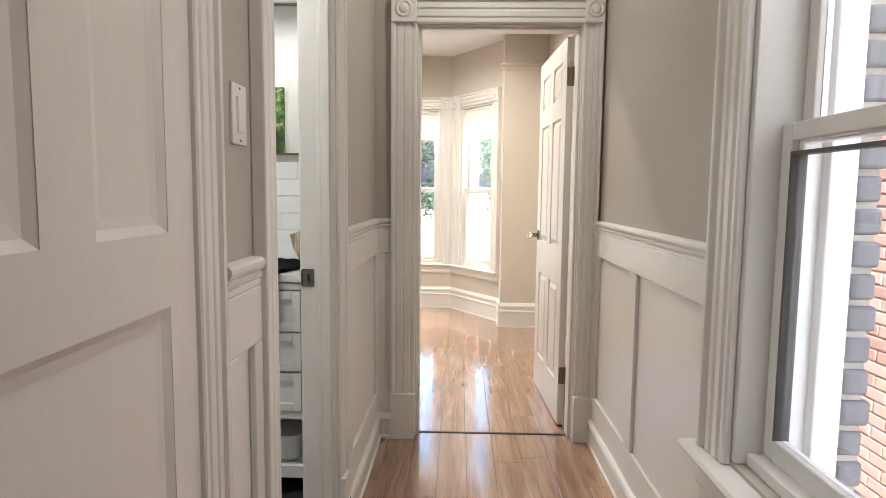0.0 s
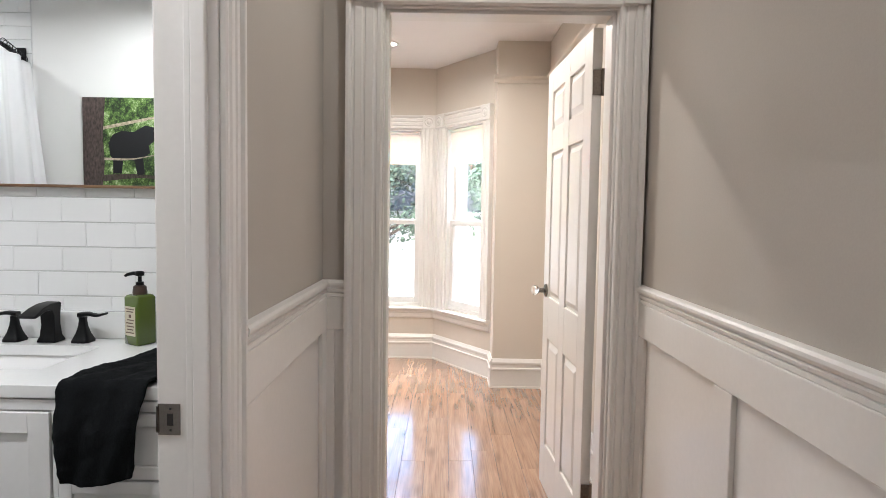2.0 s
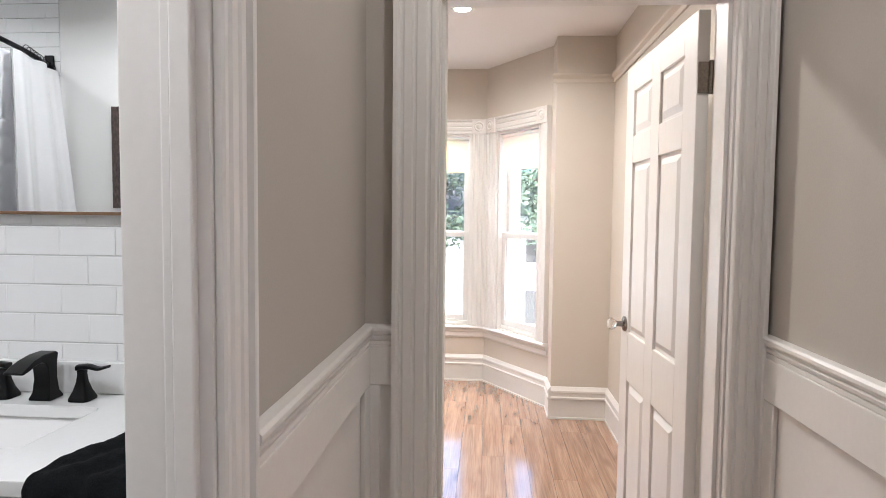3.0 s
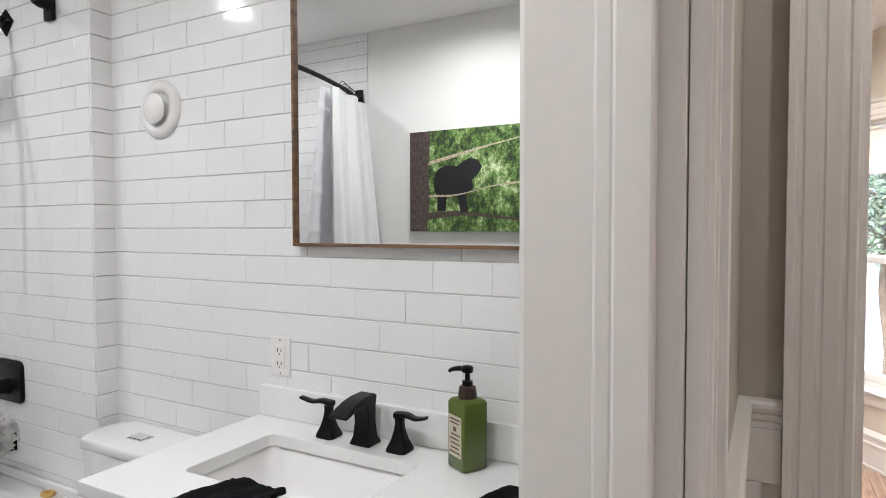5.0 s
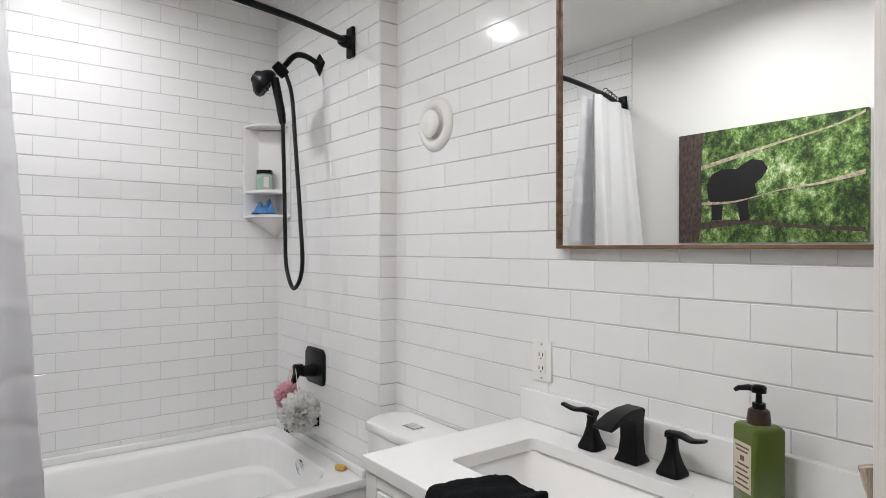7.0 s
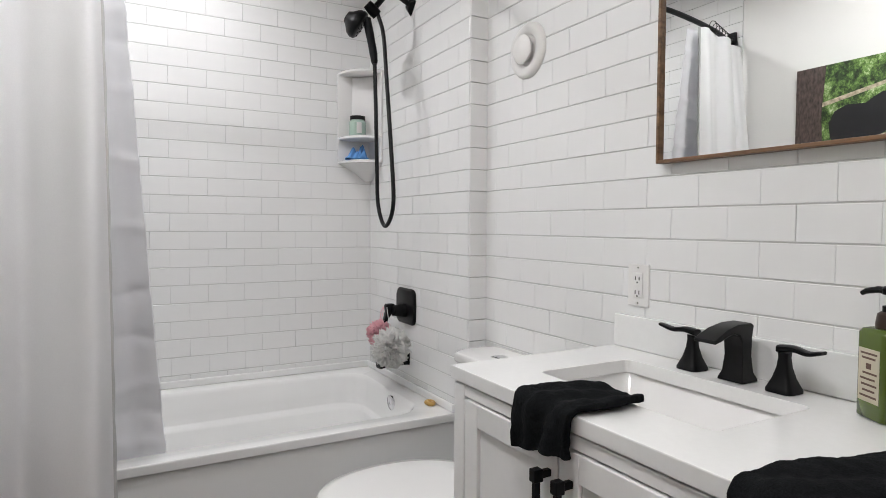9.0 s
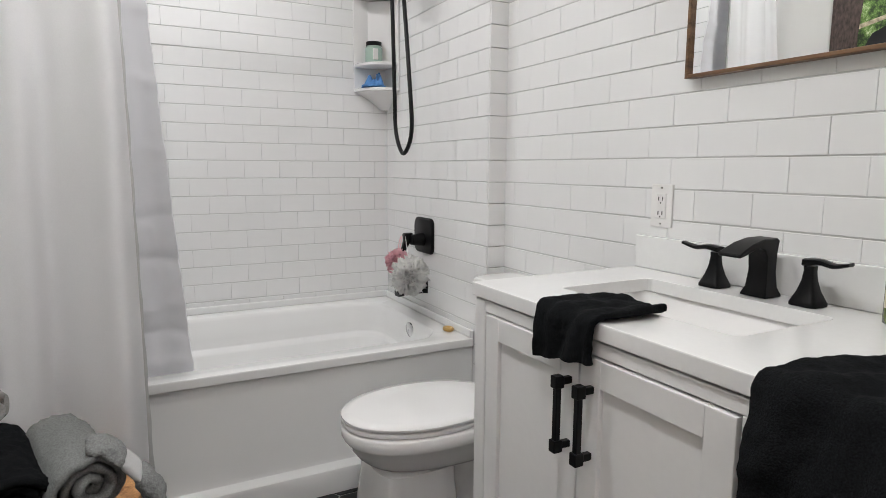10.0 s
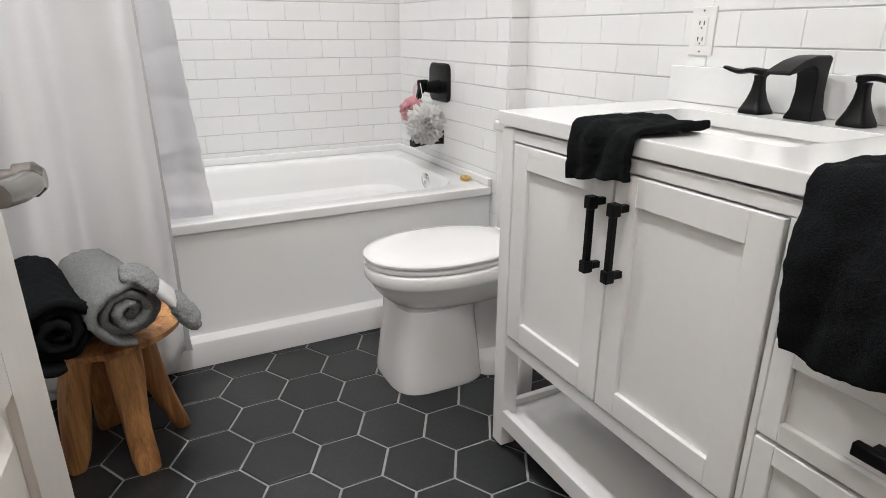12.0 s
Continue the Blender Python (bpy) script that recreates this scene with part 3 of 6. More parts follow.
# Bedroom baseboards and picture rail.
for a, b, out in (((0.34, 5.57, 0), (0.73, 5.57, 0), (0, -1, 0)), ((0.73, 5.57, 0), (0.73, 3.36, 0), (-1, 0, 0)), ((0.34, 5.83, 0), (0.34, 5.548, 0), (-1, 0, 0))):
    tagged(moulding("baseboard", a, b, out, BASEBOARD, TRIM), "tall white stepped baseboard", "baseboard", kind="structure")
PICTURE = ((0, -0.045), (0.010, -0.045), (0.012, -0.020), (0.030, -0.006), (0.034, 0.004), (0.030, 0.012), (0, 0.012))
for a, b, out in (((0.31, 5.57, 2.355), (0.73, 5.57, 2.355), (0, -1, 0)), ((0.73, 5.57, 2.355), (0.73, 3.21, 2.355), (-1, 0, 0))):
    tagged(moulding("trim_picture_rail", a, b, out, PICTURE, BEDPAINT), "painted picture rail moulding", "trim", kind="structure")

# Hall door frames.
jamb = base("door_frame_bedroom", 0.12, 3.13, 0, "white fluted door casing with corner blocks", "door frame", kind="structure")
casing_set(jamb, (-0.268, YE), (0.544, YE), (0, -1), 0, 2.035, widths=(0.119, 0.088))
boxes("jamb", [(-0.268, -0.250, YE + 0.002, 3.203, 0, 2.035), (0.526, 0.544, YE + 0.002, 3.203, 0, 2.035), (-0.25, 0.526, YE + 0.002, 3.203, 2.017, 2.035),
               (-0.250, -0.238, 3.075, 3.160, 0, 2.017), (0.514, 0.526, 3.075, 3.160, 0, 2.017), (-0.238, 0.514, 3.075, 3.160, 2.005, 2.017)], TRIM, jamb, 0.002)
box("threshold_strip", -0.25, 0.526, 3.096, 3.112, 0.0005, 0.004, DARK, jamb, 0.002)
jamb = base("door_frame_bathroom", -0.48, 1.75, 0, "white fluted door casing with corner blocks", "door frame", kind="structure")
casing_set(jamb, (XL, 1.412), (XL, 2.133), (1, 0), 0, 2.03, widths=(0.101, 0.082), thick=0.6)
box("back_band", XL, XL + 0.030, 1.297, 1.322, 0, 2.14, TRIM, jamb, 0.004)
boxes("jamb", [(XB - 0.008, XL - 0.001, 1.412, 1.430, 0, 2.03), (XB - 0.008, XL - 0.001, 2.115, 2.133, 0, 2.03), (XB - 0.008, XL - 0.001, 1.430, 2.115, 2.012, 2.03),
               (-0.518, -0.503, 2.108, 2.115, 0, 2.012), (-0.503, -0.474, 2.101, 2.115, 0, 2.012), (-0.503, -0.474, 1.430, 1.444, 0, 2.012), (-0.518, -0.503, 1.430, 1.437, 0, 2.012), (-0.503, -0.474, 1.444, 2.101, 2.000, 2.012)], TRIM, jamb, 0.003)
boxes("bath_side_casing", [(XB - 0.016, XB, 1.34, 1.418, 0, 2.035), (XB - 0.016, XB, 2.130, 2.225, 0, 2.035), (XB - 0.016, XB, 1.34, 2.225, 2.035, 2.13)], TRIM, jamb, 0.004)
bm = bmesh.new()
add_box(bm, -0.572, -0.531, 2.112, 2.1148, 0.909, 0.968)
add_tube(bm, [Vector((-0.573, 2.114, 0.914)), Vector((-0.573, 2.114, 0.963))], 0.004, 8)
finish(bm, "strike_plate", NICKEL, jamb)
boxes("strike_hole", [(-0.555, -0.544, 2.1115, 2.1122, 0.927, 0.950), (-0.551, -0.547, 2.1115, 2.1122, 0.957, 0.961), (-0.551, -0.547, 2.1115, 2.1122, 0.916, 0.920)], DARK, jamb)
jamb = base("door_frame_closet", -0.48, 0.6, 0, "white fluted door casing with corner blocks", "door frame", kind="structure")
casing_set(jamb, (XL, 0.20), (XL, 1.045), (1, 0), 0, 2.03, widths=(0.119, 0.084), thick=0.5)
boxes("jamb", [(-0.546, XL + 0.012, 0.20, 0.215, 0, 2.03), (-0.546, -0.492, 1.015, 1.045, 0, 2.03), (-0.546, XL + 0.012, 0.215, 1.015, 2.015, 2.03)], TRIM, jamb, 0.002)
box("back_panel", -0.547, -0.53, 0.215, 1.015, 0, 2.015, DARK, jamb)

# Doors.
panel_door("door_closet", 0.825, 2.008, Matrix.Translation((-0.472, 1.0435, 0.006)) @ Matrix.Rotation(radians(-90), 4, "Z"), "closed white panelled hall door",
           [(0.092, 0.733, 0.22, 1.058), *((a, b, 1.164, 1.88) for a, b in ((0.092, 0.260), (0.352, 0.473), (0.565, 0.733)))])
bed_door = six_panel_door("door_bedroom", 0.745, 2.005, Matrix.Translation((0.504, 3.222, 0.006)) @ Matrix.Rotation(radians(92.5), 4, "Z"), "open white six-panel bedroom door with a small glass knob", 0.962, glass_knob=True)
six_panel_door("door_bathroom", 0.655, 2.005, Matrix.Translation((-0.600, 1.462, 0.006)) @ Matrix.Rotation(radians(175.2), 4, "Z"), "open white six-panel bathroom door with a nickel lever", 0.935)
for z in (0.275, 1.815):
    leaf_ = box("hinge", 0.488, 0.523, 3.2165, 3.2205, z - 0.045, z + 0.045, AGED, bed_door, 0.001)
    tube("hinge_pin", [(0.5245, 3.215, z - 0.048), (0.5245, 3.215, z + 0.048)], 0.007, AGED, leaf_)

# Wainscot: flat boards on the lower wall, rails and stiles, a moulded chair rail.
RAIL_Z = 1.091


def wainscot(name, a, b, out, stiles):
    a, b, out = Vector((*a, 0)), Vector((*b, 0)), Vector((*out, 0))
    d = (b - a).normalized()
    length = (b - a).length
    m = Matrix(((d.x, out.x, 0, a.x), (d.y, out.y, 0, a.y), (0, 0, 1, 0), (0, 0, 0, 1)))
    w = base(name, *((a + b) / 2), "white panelled wainscot with a moulded chair rail", "wainscot", kind="structure")
    box("backboard", 0, length, 0.0, 0.004, 0.0, RAIL_Z - 0.045, TRIM, w, 0, m)
    rows = [(0, length, 0.004, 0.018, 0.932, RAIL_Z - 0.048), (0, length, 0.004, 0.018, 0.0, 0.245)]
    rows += [(s - 0.045 if s > 0.07 else 0, min(s + 0.045, length), 0.004, 0.018, 0.245, 0.932) for s in stiles]
    boxes("rails_and_stiles", rows, TRIM, w, 0.003, m)
    moulding("chair_rail", a + Vector((0, 0, RAIL_Z)), b + Vector((0, 0, RAIL_Z)), out, CHAIR_RAIL, TRIM, w)
    moulding("base_moulding", a + out * 0.018, b + out * 0.018, out, ((0, 0), (0.018, 0), (0.018, 0.012), (0.012, 0.018), (0.012, 0.095), (0.018, 0.100), (0.014, 0.115), (0.006, 0.125), (0, 0.125)), TRIM, w)
    return w


wainscot("trim_wainscot_right", (XR, 1.690), (XR, YE), (-1, 0), (0.02, 0.705, 1.315))
wainscot("trim_wainscot_right_near", (XR, -0.8), (XR, 0.58), (-1, 0), (0.02, 0.6, 1.2))
wainscot("trim_wainscot_left", (XL, 2.205), (XL, YE), (1, 0), (0.065, 0.805))
wainscot("trim_wainscot_left_mid", (XL, 1.119), (XL, 1.296), (1, 0), (0.0, 0.177))
wainscot("trim_wainscot_end", (XL, YE), (-0.376, YE), (0, -1), (0.0,))
wainscot("trim_wainscot_left_near", (XL, -0.8), (XL, 0.088), (1, 0), (0.02, 0.45, 0.86))
box_ = box("trim_wainscot_below_window", XR - 0.018, XR, 0.58, 1.69, 0.0, 0.50, TRIM, None, 0.002)
tagged(box_, "white panelled wainscot under the window", "wainscot", kind="structure")

# Hall window.
mw = Matrix(((0, 1, 0, XR), (-1, 0, 0, 1.58), (0, 0, 1, 0), (0, 0, 0, 1)))
hall_win = sash_window("window_hall", mw, 0.89, 0.575, 2.2, 1.375, 2.0, "white double-hung sash window over a moulded sill", 0.11, False, 0.03)
casing_set(hall_win, (XR, 0.69), (XR, 1.58), (-1, 0), 0.567, 2.2, True, False)
moulding("sill", (XR, 0.53, 0.565), (XR, 1.73, 0.565), (-1, 0, 0), [(-0.05, -0.028), (0.055, -0.028), (0.068, -0.02), (0.070, -0.010), (0.064, 0.0), (-0.05, 0.0)], TRIM, hall_win)
moulding("apron", (XR, 0.57, 0.535), (XR, 1.69, 0.535), (-1, 0, 0), [(0.018, -0.08), (0.028, -0.08), (0.036, -0.06), (0.036, -0.02), (0.045, 0.0), (0.018, 0.0)], TRIM, hall_win)
boxes("gasket", [(0.072, 0.080, 0.067, 0.105, 0.655, 1.33), (0.81, 0.818, 0.067, 0.105, 0.655, 1.33), (0.08, 0.81, 0.067, 0.105, 1.322, 1.33)], GASKET, hall_win, 0, mw)
boxes("outer_frame", [(-0.02, 0.06, 0.168, 0.233, 0.54, 2.2), (0.87, 0.892, 0.188, 0.200, 0.54, 2.2), (0.02, 0.87, 0.188, 0.200, 2.16, 2.2), (-0.04, 0.93, 0.188, 0.26, 0.51, 0.54)], VINYL, hall_win, 0.004, mw)
area("hall_window_daylight", (1.37, 1.07, 2.4), (-0.40, 2.1, 0.5), 0.85, 0.6, 1.05, DAY)


def downlight(name, x, y, z):
    d = base(name, x, y, z, "round white recessed ceiling downlight, lit, real and added ones alike", "ceiling lamp", "recessed downlights")
    lathe("trim_ring", ((0.048, -0.001), (0.050, -0.004), (0.066, -0.006), (0.070, -0.001), (0.070, 0.002), (0.048, 0.002)), Matrix.Translation((x, y, z)), PLASTIC, d, 28)
    lathe("lens", ((0.0, -0.002), (0.047, -0.002), (0.047, 0.001), (0.0, 0.001)), Matrix.Translation((x, y, z)), LAMPGLOW, d, 28)


for x, y in BATH_LAMPS:
    downlight("downlight", x, y, BATH_Z)
# The hall fittings and two in the bedroom are added for the fill lamps.
for x, y in (*BED_LAMPS, *HALL_FILL):
    downlight("downlight", x, y, ROOM_Z)

# ---- bathroom things ----


def build_vanity():
    x0, x1, yf, yb, top = -1.708, -0.605, 2.425, 2.972, 0.905
    v = base("vanity", (x0 + x1) / 2, 2.7, 0, "white shaker vanity cabinet with a white quartz top", "vanity cabinet")
    a0, a1 = x0 + 0.012, x1 - 0.012
    for lx in (a0, a1 - 0.045):
        for ly in (yf + 0.004, yb - 0.055):
            box("leg", lx, lx + 0.045, ly, ly + 0.045, 0.012, 0.868, CABINET, v, 0.003)
            lathe("foot", ((0, 0), (0.014, 0), (0.014, 0.012), (0, 0.012)), Matrix.Translation((lx + 0.022, ly + 0.022, 0)), BLACK, v, 12)
    boxes("body", [(a0 + 0.045, a1 - 0.045, yf + 0.022, yf + 0.034, 0.335, 0.868), (a0 + 0.006, a0 + 0.022, yf + 0.049, yb - 0.055, 0.335, 0.868), (a1 - 0.022, a1 - 0.006, yf + 0.049, yb - 0.055, 0.335, 0.868),
                   (a0 + 0.01, a1 - 0.01, yf + 0.05, yb - 0.02, 0.335, 0.352), (a0 + 0.045, a1 - 0.045, yb - 0.03, yb - 0.015, 0.335, 0.868)], CABINET, v, 0.002)
    boxes("face_frame", [(a0 + 0.045, a1 - 0.045, yf + 0.006, yf + 0.022, 0.842, 0.868), (a0 + 0.045, a1 - 0.045, yf + 0.006, yf + 0.022, 0.318, 0.352), (-0.984, -0.972, yf + 0.006, yf + 0.022, 0.352, 0.842)], CABINET, v, 0.002)
    boxes("side_panel", [(a0 + 0.001, a0 + 0.007, yf + 0.049, yf + 0.105, 0.335, 0.868), (a0 + 0.001, a0 + 0.007, yb - 0.11, yb - 0.055, 0.335, 0.868), (a0 + 0.001, a0 + 0.007, yf + 0.105, yb - 0.11, 0.80, 0.868), (a0 + 0.001, a0 + 0.007, yf + 0.105, yb - 0.11, 0.335, 0.40)], CABINET, v, 0.002)

    def shaker(name, xa, xb, za, zb, rim):
        y = yf + 0.001
        d = boxes(name, [(xa, xa + rim, y, y + 0.019, za, zb), (xb - rim, xb, y, y + 0.019, za, zb), (xa + rim, xb - rim, y, y + 0.019, zb - rim, zb), (xa + rim, xb - rim, y, y + 0.019, za, za + rim), (xa + rim, xb - rim, y + 0.009, y + 0.019, za + rim, zb - rim)], CABINET, v, 0.0018)
        return d

    def bar(x, z, length, upright, parent):
        bm = bmesh.new()
        if upright:
            add_box(bm, x - 0.006, x + 0.006, yf - 0.036, yf - 0.024, z - length / 2, z + length / 2)
            for s in (-1, 1):
                add_box(bm, x - 0.009, x + 0.009, yf - 0.040, yf - 0.020, z + s * (length / 2 - 0.012) - 0.012, z + s * (length / 2 - 0.012) + 0.012)
                add_box(bm, x - 0.006, x + 0.006, yf - 0.022, yf + 0.001, z + s * (length / 2 - 0.012) - 0.007, z + s * (length / 2 - 0.012) + 0.007)
        else:
            add_box(bm, x - length / 2, x + length / 2, yf - 0.032, yf - 0.018, z - 0.009, z + 0.009)
            add_box(bm, x - 0.008, x + 0.008, yf - 0.020, yf + 0.001, z - 0.006, z + 0.006)
        tagged(finish(bm, "handle", BLACK, parent, False, 0.002), "matt black bar handle")

    d1 = shaker("cabinet_door", -1.641, -1.315, 0.358, 0.838, 0.052)
    d2 = shaker("cabinet_door", -1.310, -0.988, 0.358, 0.838, 0.052)
    bar(-1.336, 0.718, 0.150, True, d1)
    bar(-1.276, 0.718, 0.150, True, d2)
    for za, zb in ((0.676, 0.838), (0.516, 0.670), (0.352, 0.508)):
        dr = shaker("drawer", -0.968, -0.664, za, zb, 0.032)
        bar(-0.806, (za + zb) / 2, 0.045, False, dr)
    boxes("bottom_shelf", [(a0 + 0.01, a1 - 0.01, yf + 0.010, yb - 0.02, 0.090, 0.106), (a0 + 0.045, a1 - 0.045, yf + 0.004, yf + 0.022, 0.075, 0.125), (a0 + 0.003, a0 + 0.021, yf + 0.049, yb - 0.055, 0.075, 0.125), (a1 - 0.021, a1 - 0.003, yf + 0.049, yb - 0.055, 0.075, 0.125)], CABINET, v, 0.002)
    # The top, with a rounded cut-out for the basin.
    sx0, sx1, sy0, sy1 = -1.553, -1.100, 2.571, 2.845
    bm = bmesh.new()
    inner = lambda z: rounded_ring(sx0, sx1, sy0, sy1, z, 0.018, 5)  # noqa: E731
    def outer(z, g=0.0):
        pts = []
        for p in inner(0):
            cx, cy = (sx0 + sx1) / 2, (sy0 + sy1) / 2
            dx, dy = p.x - cx, p.y - cy
            k = min((x1 - cx if dx > 0 else cx - x0) / max(abs(dx), 1e-6), (yb - cy if dy > 0 else cy - yf) / max(abs(dy), 1e-6))
            pts.append(Vector((cx + dx * k, cy + dy * k, z)))
        for cxn, cyn in ((x1, yb), (x0, yb), (x0, yf), (x1, yf)):
            i = min(range(len(pts)), key=lambda j: (pts[j].x - cxn) ** 2 + (pts[j].y - cyn) ** 2)
            pts[i] = Vector((cxn, cyn, z))
        return pts
    o0, o1, i1, i0 = outer(top - 0.032), outer(top), inner(top), inner(top - 0.032)
    add_loft(bm, [o0, o1, i1, i0, o0], True, False)
    bmesh.ops.remove_doubles(bm, verts=bm.verts, dist=1e-6)
    finish(bm, "countertop", QUARTZ, v, False, 0.0025)
    box("backsplash", x0 + 0.003, x1, yb - 0.022, yb, top + 0.0005, 0.994, QUARTZ, v, 0.0025)
    rings = [inner(top - 0.030)]
    for z, g in ((0.872, -0.012), (0.86, -0.004), (0.80, 0.018), (0.768, 0.040), (0.755, 0.075), (0.752, 0.12)):
        rings.append(rounded_ring(sx0 + g, sx1 - g, sy0 + g, sy1 - g, z, max(0.02, 0.05 - g * 0.1), 5))
    rings.append([Vector(((sx0 + sx1) / 2, (sy0 + sy1) / 2, 0.748)) + Vector((0.022 * math.cos(a), 0.022 * math.sin(a), 0)) for a in (2 * math.pi * (k + 3) / len(rings[0]) for k in range(len(rings[0])))])
    loft("basin", rings, PORCELAIN, v, True, False, angle=60)
    lathe("drain", ((0, 0.744), (0.024, 0.744), (0.024, 0.750), (0.018, 0.753), (0, 0.752)), Matrix.Translation(((sx0 + sx1) / 2, (sy0 + sy1) / 2, 0)), CHROME, v, 16)
    return v


def build_tap():
    cy, z = 2.900, 0.906
    t = base("widespread_tap", -1.290, cy, z, "matt black widespread tap with two lever handles", "tap")

    def square(cx, cyy, zz, w, d):
        return rounded_ring(cx - w / 2, cx + w / 2, cyy - d / 2, cyy + d / 2, zz, min(w, d) * 0.22, 3)

    for side, x in ((-1, -1.405), (1, -1.187)):
        bm = bmesh.new()
        add_loft(bm, [square(x, cy, z + h, w, w) for h, w in ((0, 0.056), (0.006, 0.056), (0.011, 0.051), (0.028, 0.036), (0.050, 0.024), (0.070, 0.0195), (0.080, 0.021))])
        arm = curve_points([(x - side * 0.012, cy, z + 0.086), (x + side * 0.02, cy - 0.002, z + 0.090), (x + side * 0.05, cy - 0.006, z + 0.086), (x + side * 0.082, cy - 0.012, z + 0.094)], 4)
        rings = []
        for i, p in enumerate(arm):
            k = i / (len(arm) - 1)
            hw, hh = 0.012 - 0.003 * k, 0.0075 - 0.004 * k
            rings.append([p + Vector((0, a * hw, b * hh)) for a, b in ((-1, -0.6), (-0.6, -1), (0.6, -1), (1, -0.6), (1, 0.6), (0.6, 1), (-0.6, 1), (-1, 0.6))])
        add_loft(bm, rings)
        finish(bm, "lever_handle", BLACK, t, True)
    x = -1.290
    bm = bmesh.new()
    side = [(0.027, 0.0), (0.027, 0.006), (0.019, 0.020), (0.015, 0.055), (0.016, 0.095), (0.021, 0.121), (0.012, 0.126), (-0.030, 0.125), (-0.066, 0.117), (-0.092, 0.106), (-0.110, 0.097),
            (-0.110, 0.090), (-0.090, 0.094), (-0.062, 0.103), (-0.040, 0.106), (-0.026, 0.101), (-0.018, 0.086), (-0.015, 0.055), (-0.019, 0.020), (-0.027, 0.006), (-0.027, 0.0)]
    rows = []
    for way in (-1, 1):
        rows.append([Vector((x + way * (0.0225 + 0.008 * max(0.0, 1 - h / 0.03) + 0.004 * max(0.0, -dy - 0.03) / 0.08), cy + dy, z + h)) for dy, h in side])
    add_loft(bm, rows)
    finish(bm, "spout", BLACK, t, True, 0.0025, 2, 30)
    return t


def build_toilet():
    cx = -2.130
    t = base("toilet", cx, 2.6, 0, "white porcelain two-piece toilet with its lid closed", "toilet")
    # Lid and seat: a long oval cut off at the hinge.
    def oval(z, g=0.0, yback=2.735):
        out = []
        for k in range(48):
            a = 2 * math.pi * k / 48
            yy = 2.50 + (0.265 - g) * math.sin(a) * (1.0 if math.sin(a) < 0 else 0.98)
            xx = cx + (0.183 - g) * math.copysign(abs(math.cos(a)) ** 0.9, math.cos(a))
            out.append(Vector((xx, min(yy, yback), z)))
        return out
    loft("seat", [oval(0.398, 0.026), oval(0.404, 0.026), oval(0.4045, 0.005), oval(0.406, 0.002), oval(0.415, 0.002), oval(0.418, 0.006)], PORCELAIN, t)
    loft("lid", [oval(0.416, 0.022), oval(0.4215, 0.022), oval(0.422, 0.004), oval(0.424, 0.001), oval(0.431, 0.0), oval(0.436, 0.005), oval(0.440, 0.03), oval(0.443, 0.09), oval(0.444, 0.16)], PORCELAIN, t)
    for dx in (-0.09, 0.05):
        box("seat_hinge", cx + dx, cx + dx + 0.04, 2.715, 2.755, 0.40, 0.435, PORCELAIN, t, 0.008)
    prof = ((0.262, 0.112, 2.335, 2.84), (0.268, 0.124, 2.322, 2.84), (0.285, 0.145, 2.298, 2.83), (0.305, 0.161, 2.276, 2.82), (0.33, 0.174, 2.258, 2.81), (0.350, 0.180, 2.249, 2.80), (0.358, 0.186, 2.240, 2.79), (0.364, 0.188, 2.237, 2.79), (0.393, 0.187, 2.237, 2.785), (0.400, 0.182, 2.243, 2.78))
    loft("bowl", [super_ring(cx, (a + b) / 2, z, w, (b - a) / 2, 2.3, 44) for z, w, a, b in prof], PORCELAIN, t, True, angle=60)
    prof = ((0.0, 0.150, 2.282, 2.60), (0.012, 0.151, 2.281, 2.60), (0.05, 0.146, 2.286, 2.595), (0.14, 0.137, 2.297, 2.585), (0.22, 0.132, 2.308, 2.575), (0.272, 0.134, 2.312, 2.575))
    loft("pedestal", [super_ring(cx, (a + b) / 2, z, w, (b - a) / 2, 3.6, 44) for z, w, a, b in prof], PORCELAIN, t, True, angle=60)
    loft("trapway", [super_ring(cx, 2.70, z, w, 0.14, 4.0, 36) for z, w in ((0.0, 0.150), (0.045, 0.149), (0.060, 0.135), (0.075, 0.098), (0.20, 0.096), (0.235, 0.125), (0.272, 0.132))], PORCELAIN, t, True, angle=50)
    def tank(z, g):
        out = []
        for p in rounded_ring(cx - 0.215 + g, cx + 0.215 - g, 2.815 + g, 2.968, z, 0.05, 6):
            bow = 0.095 * (1 - ((p.x - cx) / 0.215) ** 2) if p.y < 2.88 else 0
            out.append(Vector((p.x, p.y - bow, z)))
        return out
    loft("tank", [tank(0.395, 0.035), tank(0.42, 0.025), tank(0.60, 0.016), tank(0.757, 0.010)], PORCELAIN, t, True, angle=50)
    loft("tank_lid", [tank(0.757, 0.004), tank(0.762, -0.001), tank(0.782, -0.001), tank(0.789, 0.006), tank(0.790, 0.012)], PORCELAIN, t, True, angle=50)
    boxes("flush_button", [(cx - 0.036, cx + 0.036, 2.842, 2.892, 0.7902, 0.7935), (cx - 0.030, cx - 0.002, 2.848, 2.886, 0.7935, 0.796), (cx + 0.002, cx + 0.030, 2.848, 2.886, 0.7935, 0.796)], CHROME, t, 0.0015)
    return t


